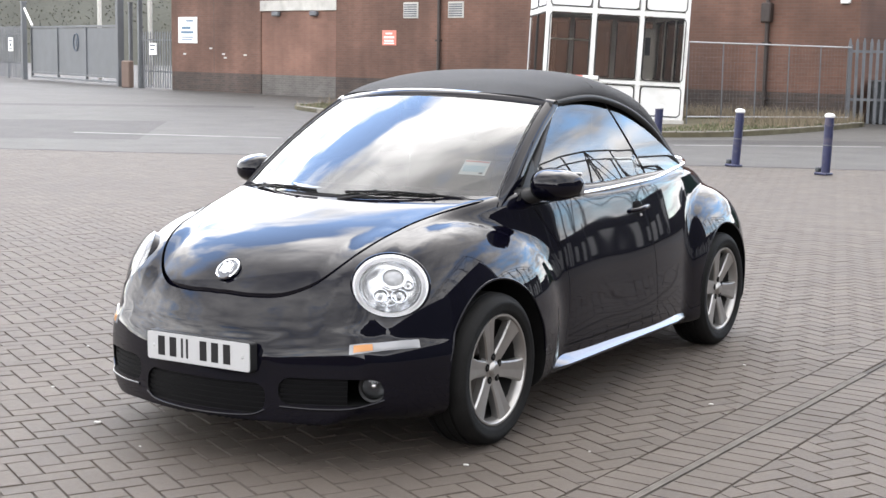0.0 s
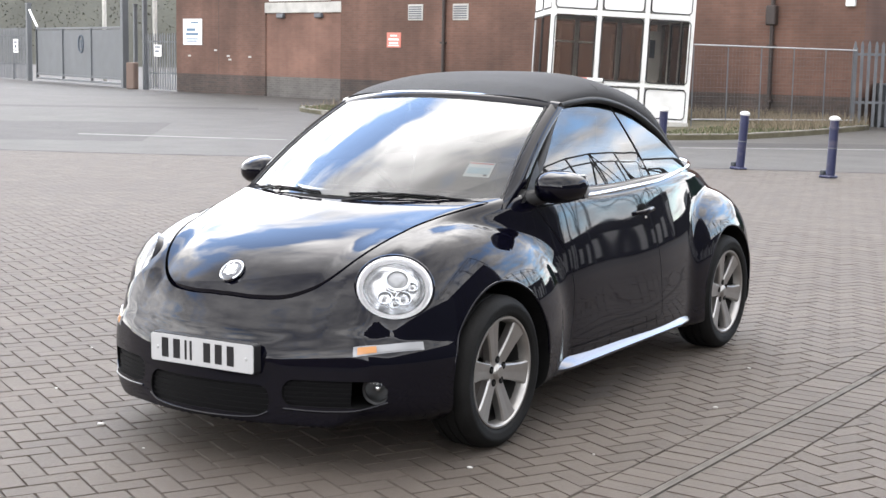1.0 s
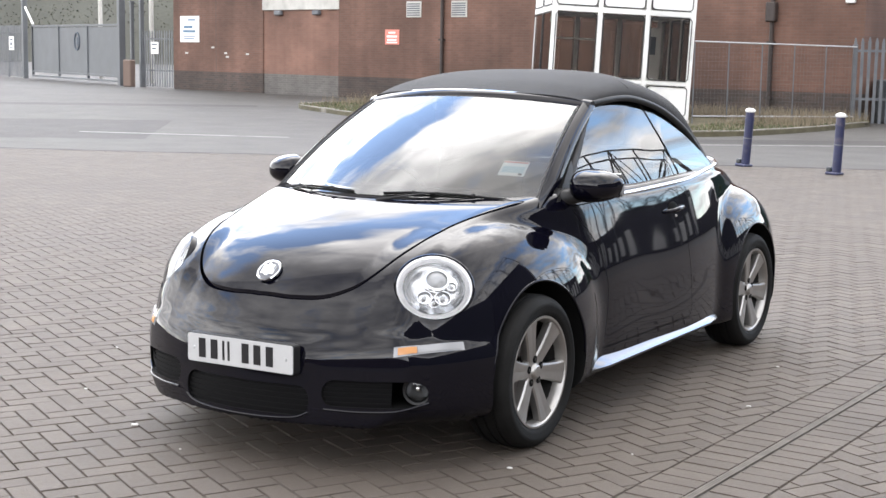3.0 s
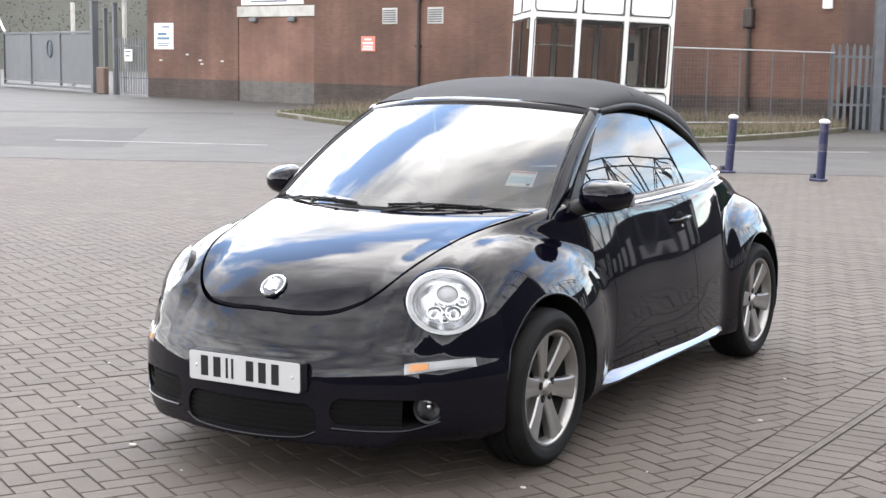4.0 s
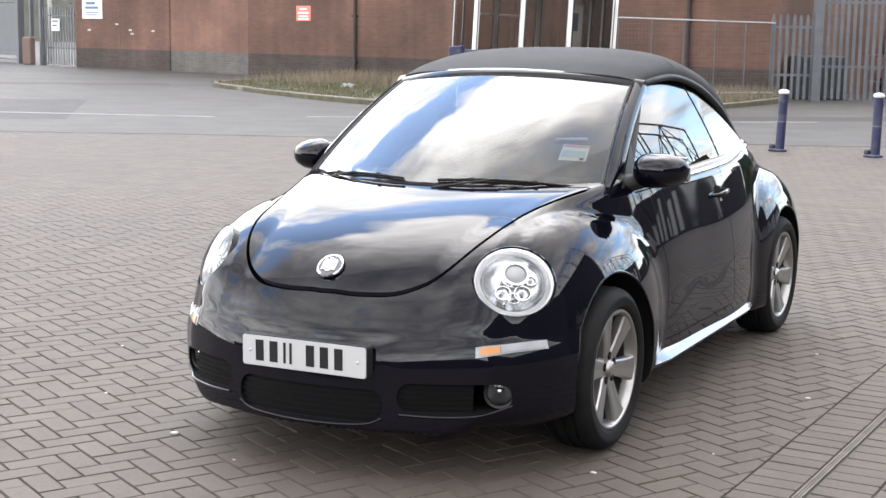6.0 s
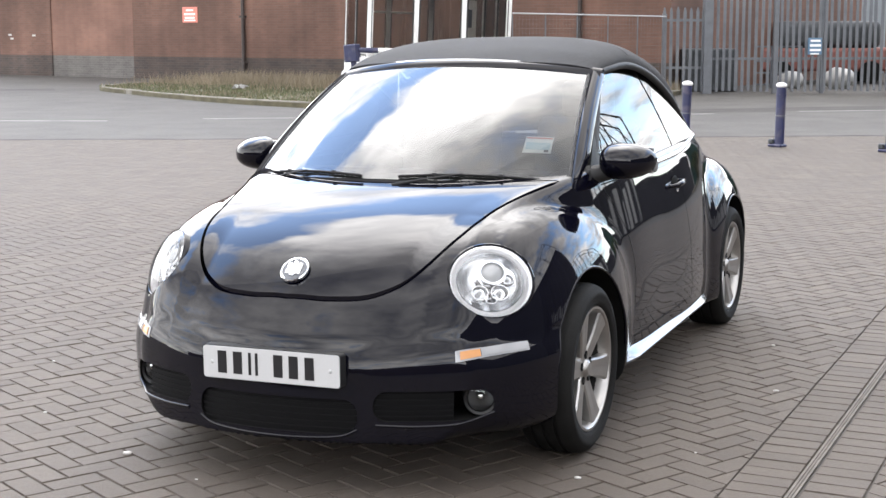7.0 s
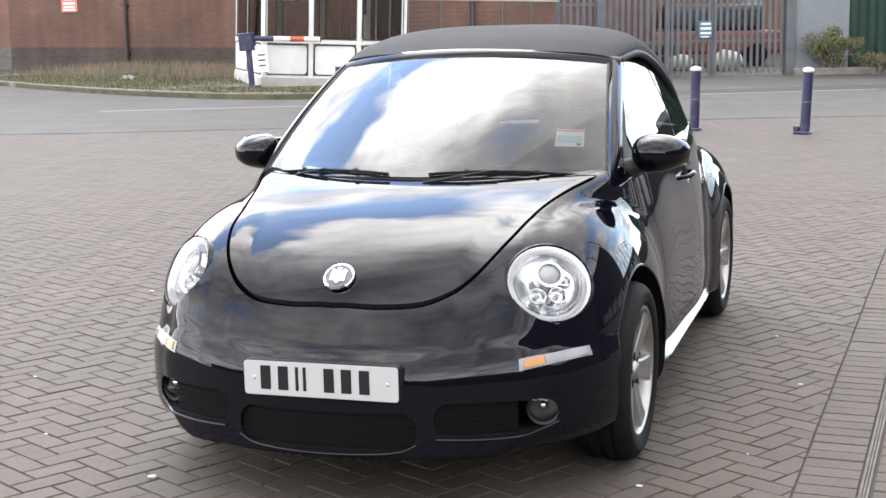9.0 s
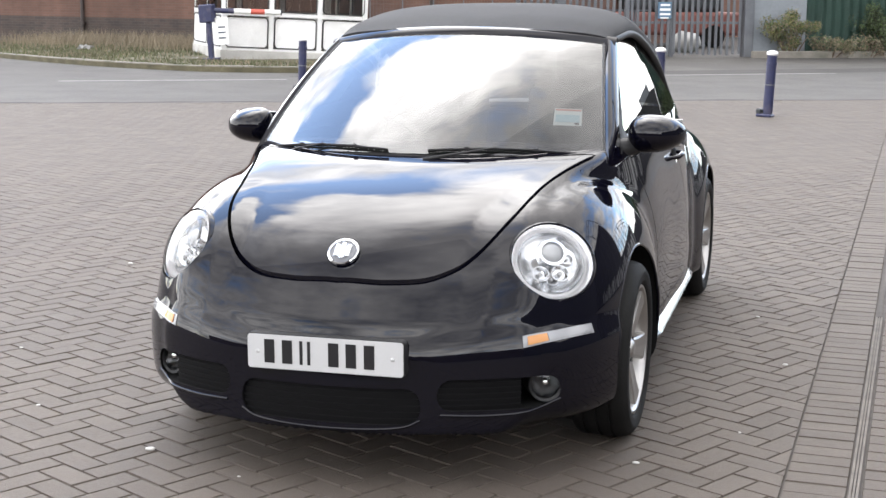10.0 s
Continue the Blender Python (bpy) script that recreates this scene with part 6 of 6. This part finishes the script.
def build_cabin(car):
    rows = [[screen_point(u, v) for u in np.linspace(-1, 1, 41)] for v in np.linspace(0.01, 0.985, 25)]
    ws = part("windscreen", sheet(bmesh.new(), rows), "windscreen", car, "curved windscreen full of sky", smooth=80)
    ws.visible_shadow = False
    band = [[screen_point(u, v) + Vector((0, 0.004, -0.004)) for u in np.linspace(-0.99, 0.99, 41)] for v in (0.0, 0.03, 0.055)]
    part("screen_band", sheet(bmesh.new(), band), "trim", car)
    for s in (1, -1):
        pil = []
        for v in np.linspace(-0.03, 1.0, 26):
            p = flip(screen_point(1.0, v), s)
            o = Vector((s, 0, 0))
            f = Vector((0, -0.5, 0.85)).normalized()
            bk = Vector((s * 0.3, 0.85, -0.2)).normalized()
            g = min(1, 0.35 + 3 * max(0, v))
            w = (0.026 - 0.004 * v) * g
            pil.append([p - o * 0.010 + f * 0.003, p + o * 0.004 + f * 0.011, p + o * (w * 0.62) + f * 0.006, p + o * w + bk * 0.014 * g, p + o * w * 1.05 + bk * 0.035 * g, p + o * (w * 0.7) + bk * 0.06 * g, p - o * 0.01 + bk * 0.02])
        part("windscreen_pillar", sheet(bmesh.new(), pil, closed=True), "paint", car, smooth=50)
        part("pillar_seal", tube(bmesh.new(), [flip(screen_point(1.0, v), s) - Vector((s * 0.016, 0, -0.004)) for v in np.linspace(0, 1, 20)], 0.006, 6), "trim", car, smooth=60)
    hd = []
    for u in np.linspace(-1.06, 1.06, 40):
        p = screen_point(u, 1.0)
        hd.append([p + Vector((0, -0.030, -0.016)), p + Vector((0, -0.026, -0.004)), p + Vector((0, -0.008, 0.012)), p + Vector((0, 0.012, 0.019)), p + Vector((0, 0.03, 0.010)), p + Vector((0, 0.02, -0.02))])
    part("windscreen_header", sheet(bmesh.new(), hd, closed=True), "paint", car, smooth=50)
    # soft top
    E, C = curve_through(EDGE_TOP, 70), curve_through(SPINE, 70)
    rows = []
    for k, (e, c) in enumerate(zip(E, C)):
        a = np.linspace(0, 1, 26)
        half = [roof_point(e, c, t) for t in a]
        bow = 0.004 * math.cos(2 * math.pi * 3.0 * k / 69)
        full = half + [Vector((-p.x, p.y, p.z)) for p in half[-2::-1]]
        rows.append([p + Vector((0, 0, bow * min(1, abs(p.z - e.z) * 12))) for p in full])
    bm = sheet(bmesh.new(), rows)
    bmesh.ops.recalc_face_normals(bm, faces=bm.faces)
    if sum(f.normal.z for f in bm.faces) < 0:
        bmesh.ops.reverse_faces(bm, faces=bm.faces)
    bmesh.ops.solidify(bm, geom=bm.faces[:], thickness=0.012)
    part("soft_top", bm, "fabric", car, "closed black canvas soft top", smooth=45)
    for s in (1, -1):
        part("top_seal", tube(bmesh.new(), [flip(p, s) + Vector((-s * 0.006, 0, -0.010)) for p in E], 0.016, 8), "trim", car, "black rubber seal", smooth=60)
    for k in (22, 44):
        e, c = E[k], C[k]
        half = [roof_point(e, c, t) + Vector((0, 0, 0.001)) for t in np.linspace(0.15, 1, 20)]
        part("roof_seam", tube(bmesh.new(), half + [Vector((-p.x, p.y, p.z)) for p in half[-2::-1]], 0.0028, 5), "fabric", car, smooth=60)
    # side glass
    T = curve_through([(0, y, z) for y, z in GLASS_TOP], 80)

    def at(y, z, s):
        return Vector((s * (0.715 - (z - 0.95) * 0.25 - (z - 0.95) ** 2 * 0.20 - 0.032 * max(0, (1.45 - y) / 0.95) ** 2 - max(0, y - 1.6) * 0.03), y, z))
    for s in (1, -1):
        for name, b0, b1, t0, t1 in (("door_glass", 0.50, 1.739, 0.50, 1.466), ("quarter_glass", 1.742, 2.215, 1.469, 2.215)):
            tops = [p for p in T if t0 - 1e-3 <= p.y <= t1 + 1e-3]
            rows = []
            for k, p in enumerate(tops):
                yb = b0 + (b1 - b0) * (p.y - t0) / (t1 - t0)
                rows.append([at(yb + (p.y - yb) * j / 14, 0.945 + (p.z - 0.945) * j / 14, s) for j in range(15)])
            g = part(name, sheet(bmesh.new(), rows), "windscreen", car, smooth=80)
            g.visible_shadow = False
        part("glass_divider", tube(bmesh.new(), [at(1.741, 0.95, s), at(1.468, 1.335, s)], 0.0016, 6), "trim", car)
        part("glass_seal", tube(bmesh.new(), [at(y, z - 0.004, s) for y, z in ((0.50, 0.965), (0.60, 1.065), (0.72, 1.165), (0.83, 1.255), (0.925, 1.322))], [0.03, 0.026, 0.02, 0.014, 0.010], 8), "trim", car, "black rubber seal", smooth=60)
    # bright waist strip and the cloth's hem, round the back
    w = [(0.738, 0.60, 0.948), (0.748, 1.0, 0.95), (0.744, 1.4, 0.956), (0.727, 1.75, 0.963), (0.69, 2.05, 0.985), (0.645, 2.32, 1.005), (0.50, 2.56, 1.015), (0.25, 2.70, 1.02), (0.0, 2.745, 1.02)]
    half = curve_through(w, 60)
    line = half + [Vector((-p.x, p.y, p.z)) for p in half[-2::-1]]
    part("waist_strip", tube(bmesh.new(), line, 0.0105, 10, flat=1.0), "chrome", car, "bright waist strip", smooth=60)
    part("waist_seal", tube(bmesh.new(), [p + Vector((0, 0, -0.012)) * 1.0 - Vector((p.x, 0, 0)) * 0.02 for p in line], 0.018, 8), "trim", car, smooth=60)


def build_inside(car):
    rows = []
    for x in np.linspace(-0.57, 0.57, 20):
        q = abs(x)
        rows.append([(x, 0.08 + 0.30 * q * q, 0.945), (x, 0.24 + 0.2 * q * q, 0.975), (x, 0.40, 0.985), (x, 0.55, 0.955), (x, 0.60, 0.90), (x, 0.56, 0.70)])
    part("dashboard", sheet(bmesh.new(), rows), "cabin", car, smooth=50)
    part("cabin_floor", newbox(-0.6, 0.6, 0.3, 2.2, 0.36, 0.40), "cabin", car)
    st = new("steering_wheel"); st.parent = car
    m = Matrix.Translation((-0.34, 0.74, 0.90)) @ Matrix.Rotation(radians(-62), 4, "X")
    part("rim", tube(bmesh.new(), [m @ Vector((0.185 * math.cos(a), 0.185 * math.sin(a), 0)) for a in np.linspace(0, 2 * math.pi, 40, endpoint=False)], 0.015, 8, closed=True), "cabin", st, smooth=60)
    part("boss", disc_lathe(bmesh.new(), [(0.075, -0.02), (0.07, 0.02), (0.001, 0.03)], m, 24), "cabin", st, smooth=40)
    for x in (-0.34, 0.34):
        q = new("front_seat"); q.parent = car
        part("cushion", newbox(x - 0.25, x + 0.25, 0.9, 1.4, 0.42, 0.62, bevel=0.06, segs=3), "seat", q, smooth=50)
        part("seat_back", newbox(x - 0.24, x + 0.24, 0, 0.14, 0, 0.62, bevel=0.06, segs=3, m=Matrix.Translation((0, 1.33, 0.55)) @ Matrix.Rotation(radians(-16), 4, "X")), "seat", q, smooth=50)
        part("headrest", newbox(x - 0.12, x + 0.12, 1.50, 1.60, 1.13, 1.30, bevel=0.04, segs=3), "seat", q, smooth=50)
    part("rear_seat", newbox(-0.56, 0.56, 1.95, 2.2, 0.45, 0.98, bevel=0.08, segs=3), "seat", car, smooth=50)
    mr = new("interior_mirror"); mr.parent = car
    part("glass_back", newbox(-0.11, 0.11, 0.70, 0.735, 1.26, 1.32, bevel=0.02, segs=2), "cabin", mr, smooth=50)
    part("stalk", rod(bmesh.new(), (0, 0.71, 1.31), (0, 0.72, 1.385), 0.01), "cabin", mr)
    # paper in the windscreen's corner
    q = new("sticker"); q.parent = car; q["label"] = "white paper ticket inside the windscreen"

    def on_glass(x0, x1, v0, v1, dy, mat, name):
        part(name, sheet(bmesh.new(), [[screen_point(x, v) + Vector((0, 0.004 + dy, -0.004)) for x in np.linspace(x0, x1, 6)] for v in np.linspace(v0, v1, 5)]), mat, q)
    on_glass(0.725, 0.870, 0.225, 0.350, -0.0025, "paper", "paper")
    on_glass(0.735, 0.860, 0.25, 0.305, -0.0045, "paper_blue", "text_bar")
    on_glass(0.73, 0.866, 0.333, 0.346, -0.0045, "sign_red", "text_bar")
    on_glass(0.835, 0.857, 0.235, 0.25, -0.006, "ink", "text_bar")


def build_outside_bits(car):
    for s in (1, -1):
        mr = new("door_mirror"); mr.parent = car; mr["label"] = "glossy black door mirror"
        bm = bmesh.new()
        bmesh.ops.create_uvsphere(bm, u_segments=40, v_segments=24, radius=1.0)
        for v in bm.verts:
            x, y, z = v.co
            y = y * (1.0 if y < 0 else 0.35)
            k = 1 - 0.22 * x
            v.co = (s * (0.832 + 0.106 * math.copysign(abs(x) ** 0.85, x)), 0.530 + 0.115 * y + 0.03 * x, 1.019 + 0.070 * math.copysign(abs(z) ** 0.8, z) * k)
        part("cap", bm, "paint", mr, smooth=60)
        bm = bmesh.new()
        bmesh.ops.create_uvsphere(bm, u_segments=16, v_segments=10, radius=1, matrix=Matrix.Translation((s * 0.928, 0.560, 1.004)) @ Matrix.Diagonal((0.013, 0.016, 0.030, 1)))
        part("side_repeater", bm, "signal_clear", mr, "small clear lens", smooth=60)
        part("mirror_glass", newbox(s * 0.832 - 0.088, s * 0.832 + 0.088, 0.569, 0.575, 0.968, 1.072, bevel=0.002), "chrome", mr)
        arm = [flip(Vector(p), s) for p in ((0.66, 0.44, 0.962), (0.71, 0.47, 0.968), (0.755, 0.50, 0.978), (0.81, 0.53, 0.995))]
        part("arm", tube(bmesh.new(), arm, [0.062, 0.050, 0.043, 0.038], 14, flat=0.75), "trim", mr, smooth=60)
        sail = [[flip(Vector(p), s) for p in r] for r in (((0.722, 0.36, 0.955), (0.722, 0.55, 0.955), (0.72, 0.66, 0.958)), ((0.70, 0.46, 1.02), (0.695, 0.54, 1.03), (0.69, 0.60, 1.03)), ((0.672, 0.585, 1.12), (0.67, 0.59, 1.12), (0.668, 0.595, 1.12)))]
        part("sail_panel", sheet(bmesh.new(), sail), "trim", mr)
        # handle: dish, bar and lock
        h = new("door_handle"); h.parent = car; h["label"] = "black handle with bright lock"
        P, n = on_body([(0.3, 1.47, 0.835)], [(1, 0, 0)], 0.8)
        x = P[0][0]
        bm = bmesh.new()
        bmesh.ops.create_uvsphere(bm, u_segments=24, v_segments=12, radius=1, matrix=Matrix.Translation((s * (x - 0.004), 1.46, 0.835)) @ Matrix.Diagonal((0.008, 0.06, 0.04, 1)))
        part("dish", bm, "well", h, smooth=60)
        part("bar", tube(bmesh.new(), [(s * (x + o), y, z) for o, y, z in ((-0.005, 1.385, 0.832), (0.025, 1.405, 0.836), (0.032, 1.46, 0.842), (0.027, 1.52, 0.845), (-0.004, 1.545, 0.845))], [0.008, 0.011, 0.012, 0.011, 0.008], 10), "paint", h, smooth=60)
        part("lock", rod(bmesh.new(), (s * (x - 0.01), 1.485, 0.80), (s * (x + 0.008), 1.485, 0.80), 0.013, seg=16), "chrome", h, smooth=40)
        # side skirt
        rows = []
        for t in np.linspace(0, 1, 30):
            y = 0.47 + t * 1.56
            o = 0.824 - 0.035 * t
            e = min(1.0, 8 * t + 0.25, 8 * (1 - t) + 0.25)
            rows.append([flip(Vector(p), s) for p in ((o - 0.10, y, 0.155), (o - 0.02, y, 0.185), (o + 0.026 * e, y, 0.212), (o + 0.030 * e, y, 0.224), (o - 0.020, y, 0.278), (o - 0.06, y, 0.296))])
        part("side_skirt", sheet(bmesh.new(), rows), "skirt", car, smooth=35)
        # sky sheen of the painted skirt, laid on as a silver strip
        rows = [[r[3] + Vector((s * 0.002, 0, 0.0)), r[3].lerp(r[4], 0.4) + Vector((s * 0.004, 0, 0.003)), r[3].lerp(r[4], 0.7) + Vector((s * 0.002, 0, 0.001)), r[3].lerp(r[4], 0.7) - Vector((s * 0.006, 0, 0.002)), r[3] - Vector((s * 0.006, 0, 0.002))] for r in rows]
        part("skirt_strip", sheet(bmesh.new(), rows, closed=True), "bright_trim", car, "silver strip painted as sky sheen along the black sill", smooth=35)
        # wheel arch lips
        for y0, lab in ((0.0, ""), (BASE, "")):
            T = []
            for a in np.linspace(radians(2), radians(176), 60):
                T.append((s * 0.3, y0 + 0.3585 * math.cos(a), 0.319 + 0.3585 * math.sin(a)))
            P, n = on_body(T, np.tile([s, 0, 0], (len(T), 1)), 0.8)
            good = [Vector(p) - Vector((s * 0.004, 0, 0)) for p in P if abs(p[0]) > 0.66]
            part("arch_lip", tube(bmesh.new(), good, 0.006, 8), "paint", car, smooth=60)
    # wipers
    for u0, u1 in ((-0.10, -0.86), (0.86, 0.12)):
        wp = new("wiper"); wp.parent = car
        f = Vector((0, -0.5, 0.85)) * 0.011
        pts = [screen_point(u0 + (u1 - u0) * t, 0.018 + 0.02 * math.sin(t * 3.1)) + f for t in np.linspace(0, 1, 16)]
        part("blade", tube(bmesh.new(), pts, 0.0032, 6), "trim", wp, smooth=60)
        part("rubber", tube(bmesh.new(), [p - f * 0.6 for p in pts], 0.003, 5), "rubber", wp)
        mid = pts[8]
        part("arm", tube(bmesh.new(), [screen_point(u1 * 0.9, -0.04) + f, screen_point((u1 + (u0 + u1) / 2) / 2, 0.0) + f * 1.5, mid + f * 0.4], [0.007, 0.0045, 0.003], 6), "trim", wp, smooth=60)
        for t in (4, 11):
            part("clip", newbox(-0.008, 0.008, -0.004, 0.004, -0.004, 0.007, m=Matrix.Translation(pts[t])), "trim", wp)
    cow = [[Vector((0.66 * u, -0.02 + 0.255 * u * u, 0.958 - 0.03 * u * u)), Vector((0.66 * u, 0.03 + 0.25 * u * u, 0.972 - 0.03 * u * u))] for u in np.linspace(-1, 1, 30)]
    part("cowl", sheet(bmesh.new(), cow), "trim", car)


car = thing("car", "glossy black two-door convertible with closed black soft top", "car")
shell, hood, doors = build_shell(car)
hood.location = (0, -0.004, 0.009)
for side in (1, -1):
    build_wheel(car, 0.748, 0.0, side, -10 if side > 0 else 25)
    build_wheel(car, 0.708, BASE, side, -10 if side > 0 else 40)
build_lamps(car)
build_front(car)
build_cabin(car)
build_inside(car)
build_outside_bits(car)
part("underbody", newbox(-0.62, 0.62, -0.3, 2.8, 0.19, 0.36), "well", car)
# the body leans a little on its springs and sits a touch to one side
lean = Matrix.Translation((-0.008, 0, 0)) @ Matrix.Translation((0.75, 0, 0.2)) @ Matrix.Rotation(radians(-0.75), 4, "Y") @ Matrix.Translation((-0.75, 0, -0.2))
for ob in car.children:
    if not ob.name.startswith("wheel"):
        ob.matrix_local = lean @ ob.matrix_local

# ---- paving pieces ----
build_pavers(ground)
# ---- grit on the paving ----
for x, y, r in ((-0.70, -0.70, 0.016), (0.90, -0.335, 0.012), (0.42, -1.22, 0.006), (-0.30, -0.86, 0.006), (1.30, 1.15, 0.010), (1.12, 2.05, 0.009), (-2.4, 2.3, 0.014), (-1.9, 0.4, 0.009), (1.2, 0.12, 0.006), (-1.35, -0.35, 0.008)):
    bm = bmesh.new()
    bmesh.ops.create_icosphere(bm, subdivisions=2, radius=r * 0.75, matrix=Matrix.Translation((x, y, r * 0.35)) @ Matrix.Diagonal((1.5, 1, 0.5, 1)))
    for v in bm.verts:
        v.co += Vector((1, 0.6, 0.3)) * r * 0.25 * noise.noise(v.co * 70)
    tagged(part("grit", bm, "stone_white", smooth=60), "small white chip lying on the paving", "debris", group="white chips")
